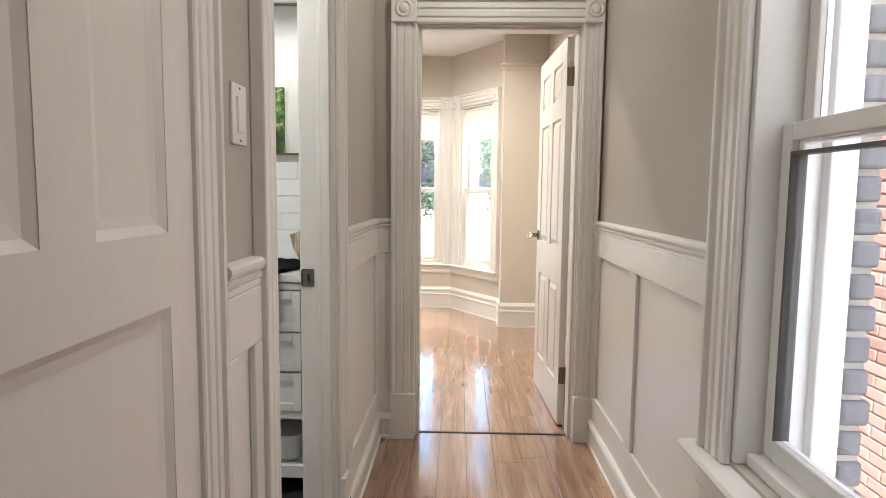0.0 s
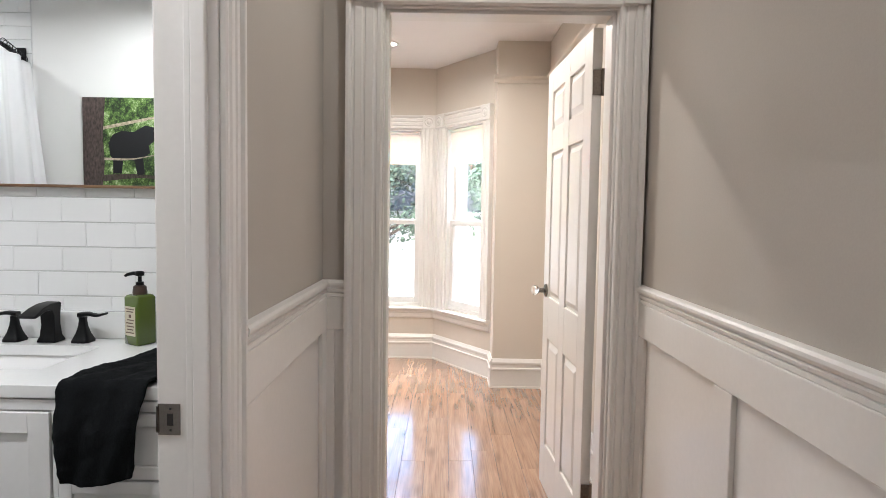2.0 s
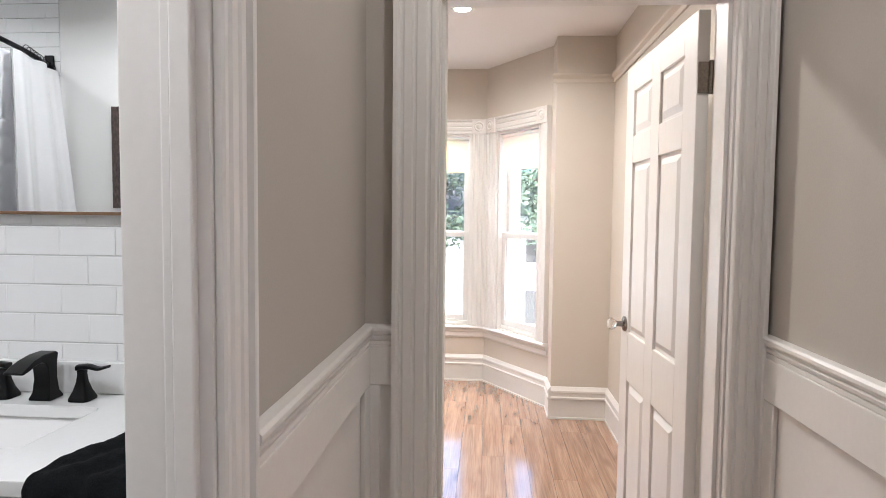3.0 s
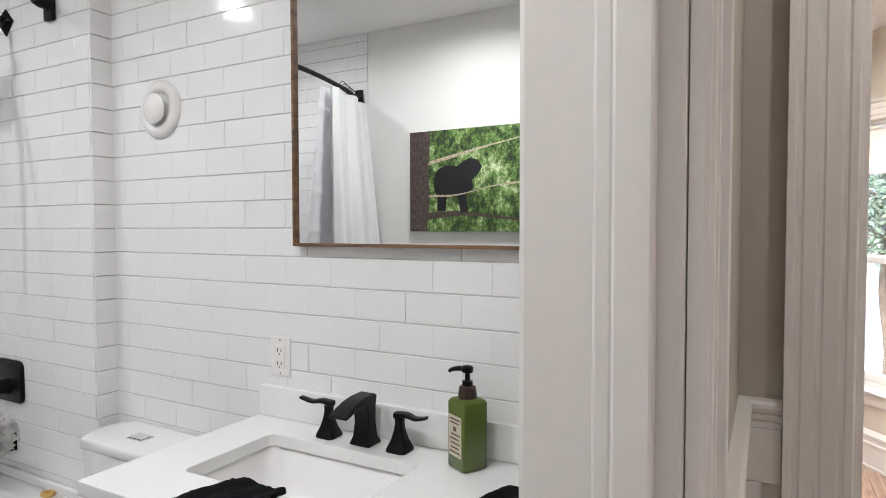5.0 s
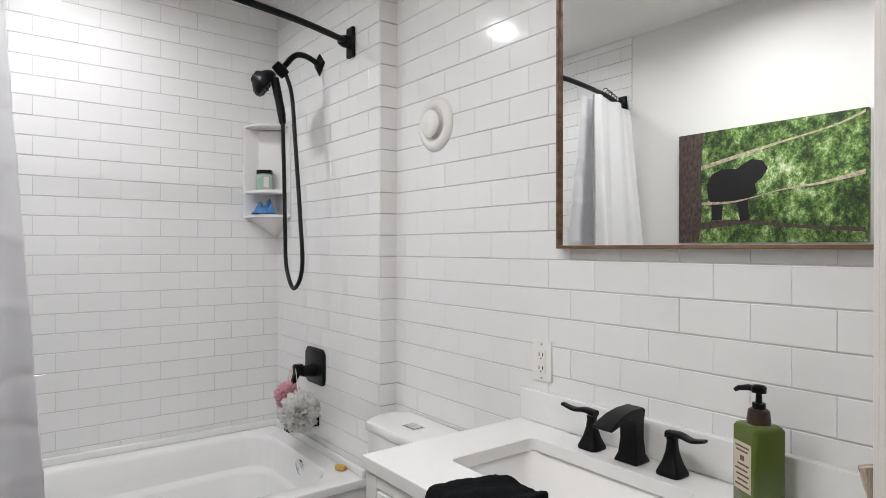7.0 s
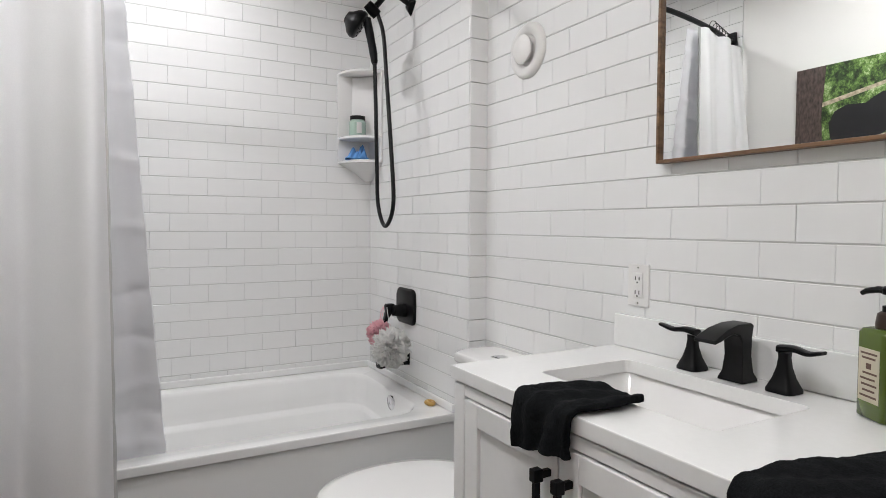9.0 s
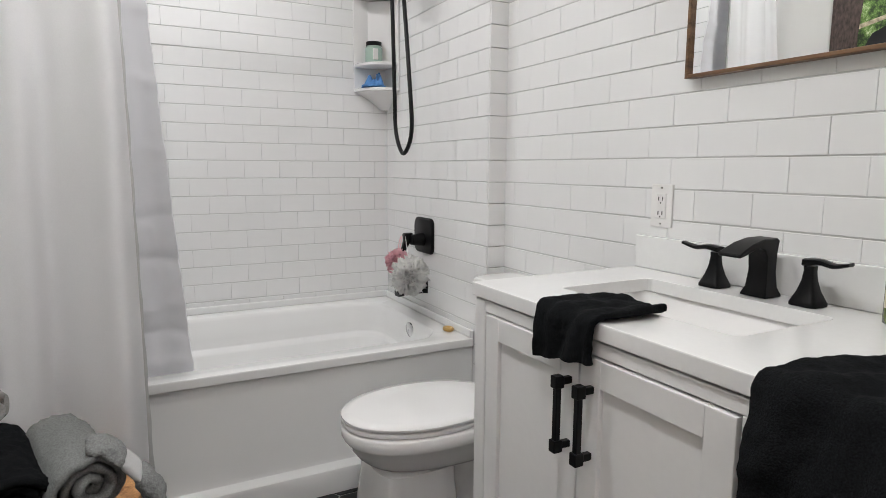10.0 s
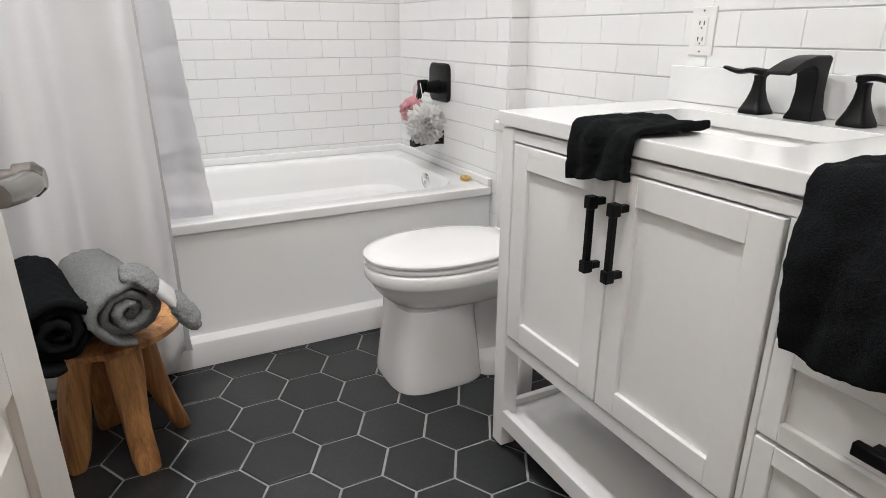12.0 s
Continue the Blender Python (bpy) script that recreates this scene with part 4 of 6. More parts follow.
def build_tub():
    x0, x1, y0, y1, rim = BX0 + 0.002, -2.492, BY0 + 0.008, 2.898, 0.500
    t = base("bathtub", (x0 + x1) / 2, 2.05, 0, "white acrylic alcove bathtub with a plain apron", "bathtub")
    bm = bmesh.new()
    def opening(z, g, r):
        return rounded_ring(x0 + 0.085 + g, x1 - 0.085 - g, y0 + 0.10 + g * 1.6, y1 - 0.095 - g * 0.6, z, r, 8)
    rings = [opening(rim, -0.006, 0.13), opening(rim - 0.004, 0.0, 0.13), opening(rim - 0.02, 0.008, 0.13), opening(0.40, 0.02, 0.13), opening(0.36, 0.026, 0.13), opening(0.345, 0.05, 0.12), opening(0.335, 0.055, 0.12), opening(0.20, 0.08, 0.11), opening(0.14, 0.10, 0.11), opening(0.115, 0.14, 0.10), opening(0.11, 0.2, 0.08)]
    made = add_loft(bm, rings, True, False)
    bm.faces.new(made[-1])
    outer = []
    cx, cy = (x0 + x1) / 2, (y0 + y1) / 2
    for p in rings[0]:
        dx, dy = p.x - cx, p.y - cy
        k = min((x1 - cx) / max(abs(dx), 1e-6), (y1 - cy) / max(abs(dy), 1e-6))
        outer.append(Vector((cx + dx * k, cy + dy * k, rim)))
    for a, b in ((x1, y1), (x0, y1), (x0, y0), (x1, y0)):
        i = min(range(len(outer)), key=lambda j: (outer[j].x - a) ** 2 + (outer[j].y - b) ** 2)
        outer[i] = Vector((a, b, rim))
    ov = [bm.verts.new(p) for p in outer]
    low = [bm.verts.new(p - Vector((0, 0, 0.03))) for p in outer]
    for i in range(len(ov)):
        j = (i + 1) % len(ov)
        bm.faces.new((ov[i], ov[j], made[0][j], made[0][i]))
        bm.faces.new((low[i], low[j], ov[j], ov[i]))
    finish(bm, "shell", ACRYLIC, t, True, 0.006, 3, 50)
    prof = ((-0.006, 0.492), (-0.010, 0.465), (-0.014, 0.46), (-0.016, 0.125), (-0.010, 0.108), (0.000, 0.100), (0.016, 0.090), (0.020, 0.080), (0.021, 0.002), (-0.05, 0.002), (-0.05, 0.492))
    bm = bmesh.new()
    add_loft(bm, [[Vector((x1 + d, y, z)) for d, z in prof] for y in (y0, y1)])
    finish(bm, "apron", ACRYLIC, t, True, angle=25)
    boxes("wall_flange", [(x0, x0 + 0.018, y0, y1, rim, rim + 0.034), (x0, x1, y1 - 0.018, y1, rim, rim + 0.034)], ACRYLIC, t, 0.006)
    m = Matrix.Translation((-2.885, 2.800, 0.450)) @ Matrix.Rotation(radians(97), 4, "X")
    lathe("overflow_plate", ((0, 0), (0.036, 0), (0.036, 0.006), (0.030, 0.012), (0.012, 0.014), (0.008, 0.010), (0, 0.010)), m, CHROME, t, 24)
    return t


def build_shower():
    y = 2.9
    s = base("hand_shower", -2.90, y, 2.15, "matt black shower head with a hand shower and hose", "shower head")
    ax, az = -2.911, 2.212
    bm = bmesh.new()
    m = Matrix.Translation((ax, y, az)) @ Matrix.Rotation(radians(45), 4, "Y")
    for g, d in ((0.038, 0.0),):
        add_loft(bm, [[m @ Vector((a * h, -dd, b * h)) for a, b in ((-1, -1), (1, -1), (1, 1), (-1, 1))] for h, dd in ((0.036, 0.0), (0.036, 0.004), (0.020, 0.016), (0.012, 0.018))])
    finish(bm, "wall_flange", BLACK, s, False, 0.002)
    tube("arm", curve_points([(ax, y - 0.005, az), (ax + 0.01, y - 0.07, az + 0.022), (ax + 0.025, y - 0.13, az + 0.01), (ax + 0.033, y - 0.18, az - 0.045)], 5), 0.0125, BLACK, s)
    hx_, hy, hz = ax + 0.035, y - 0.20, az - 0.075
    lathe("bracket", ((0, -0.03), (0.022, -0.03), (0.024, 0.0), (0.020, 0.03), (0, 0.03)), Matrix.Translation((hx_, hy, hz + 0.01)) @ Matrix.Rotation(radians(50), 4, "X"), BLACK, s, 16)
    m = Matrix.Translation((hx_ - 0.05, hy - 0.055, hz - 0.04)) @ Matrix.Rotation(radians(-28), 4, "Y") @ Matrix.Rotation(radians(50), 4, "X")
    lathe("spray_face", ((0, -0.028), (0.052, -0.028), (0.060, -0.022), (0.063, -0.008), (0.056, 0.010), (0.034, 0.030), (0.024, 0.045), (0, 0.045)), m, BLACK, s, 28)
    bm = bmesh.new()
    for k in range(14):
        a, r = 2.4 * k, 0.012 * math.sqrt(k)
        add_lathe(bm, ((0, -0.033), (0.0035, -0.033), (0.0045, -0.027), (0, -0.027)), m @ Matrix.Translation((r * math.cos(a), r * math.sin(a), 0)), 6)
    finish(bm, "nozzles", RUBBER, s)
    tube("hand_grip", curve_points([(hx_ - 0.01, hy - 0.02, hz - 0.03), (hx_ + 0.005, hy - 0.012, hz - 0.10), (hx_ + 0.02, hy - 0.004, hz - 0.17), (hx_ + 0.028, hy + 0.0, hz - 0.225)], 4), [0.018] * 5 + [0.017] * 5 + [0.015] * 2 + [0.011], BLACK, s, 12)
    hose = [(hx_ + 0.028, hy, hz - 0.225), (hx_ + 0.032, hy + 0.004, hz - 0.42), (hx_ + 0.030, hy + 0.01, hz - 0.66), (hx_ + 0.040, hy + 0.012, hz - 0.82), (hx_ + 0.108, hy + 0.015, hz - 0.905), (hx_ + 0.176, hy + 0.02, hz - 0.82), (hx_ + 0.158, hy + 0.02, hz - 0.62), (hx_ + 0.085, hy + 0.03, hz - 0.30), (hx_ + 0.040, hy + 0.034, hz - 0.10), (hx_ + 0.006, hy + 0.02, hz + 0.0)]
    tube("hose", curve_points(hose, 8), 0.0085, RUBBER, s, 10)
    return s


def build_valve():
    v = base("shower_valve", -2.945, 2.9, 0.87, "matt black shower valve trim with a lever", "shower valve")
    bm = bmesh.new()
    add_loft(bm, [[Vector((p.x, 2.899 - d, p.y)) for p in rounded_ring(-3.040 + g, -2.850 - g, 0.787 + g, 0.949 - g, 0, 0.03, 5)] for g, d in ((0, 0), (0, 0.006), (0.006, 0.012))])
    finish(bm, "wall_plate", BLACK, v, True)
    lathe("hub", ((0, 0), (0.032, 0), (0.028, 0.03), (0.022, 0.06), (0, 0.06)), Matrix.Translation((-2.945, 2.888, 0.85)) @ Matrix.Rotation(radians(90), 4, "X"), BLACK, v, 20)
    loft("lever", [rounded_ring(-2.965 - w, -2.965 + w, 2.806 - d + lean, 2.806 + d + lean, z, 0.005, 3) for z, w, d, lean in ((0.775, 0.009, 0.007, -0.016), (0.80, 0.012, 0.009, -0.008), (0.845, 0.016, 0.015, 0.012), (0.872, 0.018, 0.022, 0.016), (0.880, 0.014, 0.018, 0.016))], BLACK, v)
    return v


def build_tub_spout():
    s = base("tub_spout", -2.945, 2.9, 0.6, "matt black bathtub filler spout", "tub spout")
    rings = []
    for d, w, h, z in ((0, 0.032, 0.034, 0.635), (0.01, 0.030, 0.032, 0.635), (0.06, 0.029, 0.026, 0.630), (0.11, 0.029, 0.020, 0.620), (0.14, 0.029, 0.014, 0.610)):
        rings.append([Vector((-2.945 + p.x, 2.899 - d, z + p.y)) for p in rounded_ring(-w, w, -h, h, 0, 0.008, 3)])
    loft("body", rings, BLACK, s)
    return s


def build_loofah(name, c, r, mat, label, seed, loop):
    rng = random.Random(seed)
    lf = base(name, *c, label, "bath puff")
    bm = bmesh.new()
    c = Vector(c)
    for _ in range(120):
        d = Vector((rng.gauss(0, 1), rng.gauss(0, 1), rng.gauss(0, 1))).normalized()
        side = d.orthogonal().normalized()
        up = d.cross(side)
        spin = rng.uniform(0, 6.3)
        side, up = side * math.cos(spin) + up * math.sin(spin), up * math.cos(spin) - side * math.sin(spin)
        w, n = r * rng.uniform(0.3, 0.55), 15
        inner, outer_ = [], []
        for k in range(n):
            u = k / (n - 1) * 2 - 1
            wob = math.sin(u * 11 + spin) * r * 0.16
            inner.append(bm.verts.new(c + d * r * 0.30 + side * (u * w * 0.5) + up * wob * 0.3))
            outer_.append(bm.verts.new(c + d * (r * rng.uniform(0.72, 1.18) - 0.2 * r * u * u) + side * (u * w) + up * wob))
        for k in range(n - 1):
            bm.faces.new((inner[k], inner[k + 1], outer_[k + 1], outer_[k]))
    body = finish(bm, "ruffles", mat, lf, True, angle=180)
    mod = body.modifiers.new("thick", "SOLIDIFY")
    mod.thickness = 0.0012
    tube("cord", curve_points([c + Vector((-0.004, 0, r * 0.4)), *[Vector(p) for p in loop], c + Vector((0.004, 0, r * 0.4))], 5), 0.0018, mat, lf, 6)
    return lf


def build_corner_shelf():
    x0, y1, z0, z1, r = BX0, 2.9, 1.545, 1.998, 0.172
    s = base("corner_shelf", x0 + 0.05, y1 - 0.05, z0, "white moulded corner shower shelf with three levels", "corner shelf")
    def quarter(z, rr, n=10):
        pts = [Vector((x0 + 0.001, y1 - 0.001, z))]
        for k in range(n + 1):
            a = radians(90 * k / n)
            bulge = rr
            pts.append(Vector((x0 + 0.001 + bulge * math.sin(a) ** 0.85 if a > 0 else x0 + 0.001, y1 - 0.001 - bulge * math.cos(a) ** 0.85 if k < n else y1 - 0.001, z)))
        return pts
    for z, rr in ((z0, r), (1.664, r), (z1 - 0.012, r)):
        loft("shelf_board", [quarter(z - 0.004, rr - 0.012), quarter(z, rr), quarter(z + 0.010, rr), quarter(z + 0.014, rr - 0.006)], PORCELAIN, s, True, angle=30)
    loft("under_taper", [quarter(z0 - 0.085, 0.03), quarter(z0 - 0.04, 0.09), quarter(z0 - 0.004, r - 0.012)], PORCELAIN, s, True, angle=30)
    boxes("back_plates", [(x0 + 0.001, x0 + 0.012, y1 - r - 0.004, y1 - 0.001, z0, z1), (x0 + 0.012, x0 + r + 0.004, y1 - 0.012, y1 - 0.001, z0, z1)], PORCELAIN, s, 0.004)
    bm = bmesh.new()
    c = Vector((x0 + 0.012, y1 - 0.012, 0))
    add_loft(bm, [[c + Vector((0, -0.09, z)), c + Vector((0.045, -0.045, z)), c + Vector((0.09, 0, z)), c + Vector((0, 0, z))] for z in (1.676, z1 - 0.02)])
    finish(bm, "back_fillet", PORCELAIN, s, True)
    return s


def wavy_sheet(name, label, top, bottom, folds, amp, mat, seed, category="shower curtain", creases=(), sweep=0.0):
    """Hanging cloth between two rows of plan points (top and bottom edges), with folds that deepen downwards."""
    rng = random.Random(seed)
    ob = base(name, *((Vector(bottom[0]) + Vector(bottom[-1])) / 2), label, category)
    nu, nv = 120, 140 if creases else 40
    tp, bt = curve_points(top, 24), curve_points(bottom, 24)
    ph = [rng.uniform(0, 6.28) for _ in range(6)]
    grid = []
    for j in range(nv + 1):
        v = j / nv
        row = []
        for i in range(nu + 1):
            u = i / nu
            a, b = tp[min(int(u * (len(tp) - 1)), len(tp) - 2)], bt[min(int(u * (len(bt) - 1)), len(bt) - 2)]
            fa, fb = u * (len(tp) - 1) % 1 if i < nu else 1, u * (len(bt) - 1) % 1 if i < nu else 1
            a = a.lerp(tp[min(int(u * (len(tp) - 1)), len(tp) - 2) + 1], fa)
            b = b.lerp(bt[min(int(u * (len(bt) - 1)), len(bt) - 2) + 1], fb)
            p = a.lerp(b, v)
            w = math.sin(u * folds * 6.283 + ph[0] + sweep * v + 0.8 * math.sin(v * 2.3 + ph[1])) + 0.22 * math.sin(u * folds * 2.3 * 6.283 + ph[2] + v * 1.4) + 0.12 * math.sin(u * 23 + v * 5 + ph[3])
            d = amp * (0.45 + 0.75 * v) * w
            for c in creases:
                d += 0.008 * max(0.0, 1 - abs(v - c - 0.006 * math.sin(9 * u + 40 * c)) / 0.016) * (1 if int(c * 100) % 2 else -1)
            row.append(p + Vector((d, 0.25 * d, 0.004 * math.sin(u * 31 + ph[4]) * v)))
        grid.append(row)
    bm = bmesh.new()
    add_loft(bm, grid, False, False)
    body = finish(bm, "cloth", mat, ob, True, angle=180)
    mod = body.modifiers.new("thick", "SOLIDIFY")
    mod.thickness = 0.0018
    if not creases:
        edge = [row[-1] for row in grid]
        rings = [[p + Vector((0.004 * a, 0.006 * b + 0.0015 * math.sin(1.9 * j), 0)) for a, b in ((-1, -2.2), (1, -2.2), (1, 1), (-1, 1))] for j, p in enumerate(edge)]
        loft("hem", rings, BANDCLOTH, ob, True, angle=60)
    return ob


def build_towel_roll(name, label, a, b, r, mat, seed):
    """A rolled towel from a to b, its end showing a spiral."""
    rng = random.Random(seed)
    a, b = Vector(a), Vector(b)
    d = (b - a).normalized()
    side = d.cross(Vector((0, 0, 1))).normalized()
    up = side.cross(d)
    ob = base(name, *a.lerp(b, 0.5), label, "towel")
    bm = bmesh.new()
    turns, seg, nl = 3.4, 30, 14
    n = int(turns * seg)
    grid = []
    length = (b - a).length
    jit = [rng.uniform(-0.5, 0.5) for _ in range(40)]
    for j in range(nl + 1):
        w = j / nl
        row = []
        for i in range(n + 1):
            t = i / n
            ang = -t * turns * 6.283 + 0.9
            rr = r * (0.14 + 0.86 * t)
            rr *= 1 + 0.06 * math.sin(2 * ang + 3 * w + seed) * (1.2 - t) + 0.035 * math.sin(3.3 * ang + 4 * w + seed) + 0.02 * math.sin(7 * ang + 9 * w)
            endw = (0.5 - abs(w - 0.5)) * 2
            off = w + (0.05 * math.sin(t * 9 + jit[0] * 6) + 0.025 * math.sin(t * 23 + jit[1] * 6) + 0.02 * (t - 0.5)) * (1 if w in (0, 1) else 0)
            sag = -0.10 * r * (math.sin(ang) < -0.5)
            row.append(a + d * (off * length) + side * (rr * math.cos(ang) * 1.06) + up * (rr * math.sin(ang) * 0.94 + sag * 0.3 + r * 0.05 * math.sin(5 * w + seed)))
        grid.append(row)
    add_loft(bm, grid, False, False)
    body = finish(bm, "rolled_cloth", mat, ob, True, angle=180)
    mod = body.modifiers.new("thick", "SOLIDIFY")
    mod.thickness, mod.offset = r * 0.235, -1
    fuzz = body.modifiers.new("fine", "SUBSURF")
    fuzz.levels = fuzz.render_levels = 1
    tex = bpy.data.textures.new(name + "_pile", "CLOUDS")
    tex.noise_scale = 0.016
    dis = body.modifiers.new("pile", "DISPLACE")
    dis.texture, dis.strength, dis.texture_coords = tex, 0.013, "GLOBAL"
    return ob


def build_stool(cx, cy):
    s = base("stool", cx, cy, 0, "low round teak wood stool with four splayed legs", "stool")
    ring = [(1 + 0.05 * math.sin(2 * a + 0.5) + 0.03 * math.sin(5 * a)) for a in (2 * math.pi * k / 36 for k in range(36))]
    rings = []
    for z, rr in ((0.338, 0.120), (0.343, 0.152), (0.358, 0.178), (0.374, 0.182), (0.383, 0.165), (0.380, 0.08)):
        rings.append([Vector((cx + rr * f * math.cos(2 * math.pi * k / 36), cy + rr * f * math.sin(2 * math.pi * k / 36), z + 0.005 * math.sin(k * 0.7))) for k, f in enumerate(ring)])
    loft("seat", rings, STOOLWOOD, s)
    for ang, fat in ((21, 0.9), (109, 1.0), (199, 1.1), (-71, 1.3)):
        d = Vector((math.cos(radians(ang)), math.sin(radians(ang)), 0))
        tang = Vector((-d.y, d.x, 0))
        rings = []
        for k in range(11):
            v = k / 10
            p = Vector((cx, cy, 0)) + d * (0.060 + 0.078 * (1 - v) + 0.006 * math.sin(5 * v + ang)) + tang * (0.006 * math.sin(4 * v + 2 * ang)) + Vector((0, 0, 0.001 + 0.352 * v))
            w, h = fat * (0.033 + 0.012 * v + 0.003 * math.sin(7 * v + ang)), 0.026 + 0.010 * v + 0.003 * math.cos(6 * v + ang)
            if k == 0:
                w, h = w * 0.88, h * 0.85
            rings.append([p + tang * (w * math.copysign(abs(math.cos(a)) ** 0.62, math.cos(a))) + d * (h * math.copysign(abs(math.sin(a)) ** 0.62, math.sin(a))) for a in (2 * math.pi * i / 18 for i in range(18))])
        loft("leg", rings, STOOLWOOD, s, True, angle=50)
    return s


def draped(name, label, x0, x1, y_back, y_edge, drop, z, mat, seed, skew=0.0, thick=0.010, tail=0.0):
    """A towel that lies on the counter and hangs over its front edge; skew shifts the part on the counter sideways."""
    rng = random.Random(seed)
    ob = base(name, (x0 + x1) / 2, y_edge, z, label, "towel")
    flat = y_back - y_edge
    total = flat + 0.03 + drop
    nu, nv = 40, 64
    ph = [rng.uniform(0, 6.28) for _ in range(5)]
    bm = bmesh.new()
    grid = []
    for j in range(nv + 1):
        s = total * j / nv
        if s < flat:
            yy, zz, nx, hang = y_back - s, z + 0.006, (0, 0, 1), 0
        elif s < flat + 0.03:
            a = (s - flat) / 0.03 * math.pi / 2
            yy, zz, nx, hang = y_edge - 0.018 * math.sin(a), z + 0.006 - 0.018 * (1 - math.cos(a)), (0, -math.sin(a), math.cos(a)), 0
        else:
            hang = (s - flat - 0.03) / drop
            yy, zz, nx = y_edge - 0.018 - 0.026 * min(1.0, 2.5 * hang) * (drop > 0.1), z - 0.012 - drop * hang, (0, -1, 0)
        row = []
        for i in range(nu + 1):
            u = i / nu
            k = max(0.0, 1 - s / max(flat, 0.01))
            x = x0 + (x1 - x0) * u + skew * k + 0.006 * math.sin(7 * s / total + ph[0]) * (2 * u - 1) - 0.5 * tail * hang * (u - 0.5) * 2
            bumpy = 0.5 + 0.5 * math.sin(u * 9 + ph[1] + 3 * hang)
            bumpy += 0.5 + 0.5 * math.sin(u * 17 + s * 24 + ph[2])
            rise = 0.006 * bumpy + (0.004 * bumpy * hang if hang else 0)
            row.append(Vector((x, yy, zz - (0.012 * math.sin(u * 3.1 + ph[3]) * hang))) + Vector(nx) * rise)
        grid.append(row)
    add_loft(bm, grid, False, False)
    body = finish(bm, "cloth", mat, ob, True, angle=180)
    mod = body.modifiers.new("thick", "SOLIDIFY")
    mod.thickness, mod.offset = thick, 0.0
    sub = body.modifiers.new("fine", "SUBSURF")
    sub.levels = sub.render_levels = 1
    tex = bpy.data.textures.new(name + "_folds", "CLOUDS")
    tex.noise_scale, tex.noise_depth = 0.035, 3
    dis = body.modifiers.new("folds", "DISPLACE")
    dis.texture, dis.strength, dis.texture_coords = tex, 0.010, "GLOBAL"
    return ob


build_vanity()
build_tap()
build_toilet()
build_tub()
build_shower()
build_valve()
build_tub_spout()
build_corner_shelf()
build_loofah("bath_puff", (-2.962, 2.770, 0.752), 0.055, PINK, "pink mesh bath puff hanging from the shower valve", 4, [(-2.965, 2.78, 0.845), (-2.96, 2.79, 0.868), (-2.955, 2.785, 0.845)])
build_loofah("bath_puff", (-2.800, 2.755, 0.715), 0.080, WHITEMESH, "white mesh bath puff hanging from the shower valve", 9, [(-2.85, 2.77, 0.80), (-2.945, 2.80, 0.866), (-2.86, 2.775, 0.80)])

# Shower rod, curtain and liner.
rod = base("shower_rod", -2.5, 2.0, 2.23, "curved matt black shower curtain rod", "curtain rod")
tube("rail", curve_points([(-2.615, 2.885, 2.230), (-2.50, 2.55, 2.230), (-2.42, 2.05, 2.230), (-2.50, 1.55, 2.230), (-2.615, 1.222, 2.230)], 8), 0.0125, BLACK, rod, 12)
for y, s in ((2.899, -1), (BY0 + 0.008, 1)):
    bm = bmesh.new()
    add_box(bm, -2.640, -2.590, y, y + s * 0.016, 2.170, 2.290)
    add_lathe(bm, ((0, 0), (0.026, 0), (0.024, 0.03), (0.016, 0.05), (0, 0.05)), Matrix.Translation((-2.615, y + s * 0.012, 2.230)) @ Matrix.Rotation(radians(-90 * s), 4, "X"), 16)
    finish(bm, "end_bracket", BLACK, rod, True, 0.003)
wavy_sheet("shower_curtain", "white fabric shower curtain drawn to one end", [(-2.57, 1.235, 2.195), (-2.49, 1.45, 2.195), (-2.44, 1.70, 2.195)], [(-2.36, 1.225, 0.10), (-2.35, 1.45, 0.10), (-2.37, 1.738, 0.10)], 2.3, 0.044, CURTAIN, 3, sweep=1.5)
wavy_sheet("shower_liner", "white vinyl shower liner hanging inside the tub", [(-2.585, 1.30, 2.195), (-2.50, 1.55, 2.195), (-2.475, 1.745, 2.195)], [(-2.60, 1.32, 0.42), (-2.60, 1.60, 0.42), (-2.60, 1.87, 0.42)], 2.4, 0.010, LINER, 5, category="shower liner", creases=(0.07, 0.19, 0.24, 0.31, 0.43, 0.55, 0.66, 0.74, 0.83, 0.88, 0.93))
bm = bmesh.new()
for k in range(9):
    u = k / 8
    c = Vector((-2.58 + 0.14 * u, 1.245 + 0.36 * u, 2.217))
    add_tube(bm, [c + Vector((0.020 * math.sin(a), 0.006 * math.cos(a), 0.022 * math.cos(a))) for a in (6.283 * i / 16 for i in range(17))], 0.002, 6)
tagged(finish(bm, "curtain_rings", BLACK, rod, True), kind="stuff")

# Mirror, outlet, vent.
mir = base("mirror", -1.15, 2.96, 1.43, "large rectangular mirror in a thin brown wooden frame", "mirror")
MX0, MX1, MZ0, MZ1 = -1.566, -0.72, 1.397, 2.088
box("glass", MX0 + 0.008, MX1 - 0.008, 2.956, 2.974, MZ0 + 0.008, MZ1 - 0.008, MIRROR, mir)
boxes("frame", [(MX0, MX0 + 0.009, 2.946, 2.974, MZ0, MZ1), (MX1 - 0.009, MX1, 2.946, 2.974, MZ0, MZ1), (MX0 + 0.009, MX1 - 0.009, 2.946, 2.974, MZ0, MZ0 + 0.009), (MX0 + 0.009, MX1 - 0.009, 2.946, 2.974, MZ1 - 0.009, MZ1)], FRAMEWOOD, mir, 0.0015)

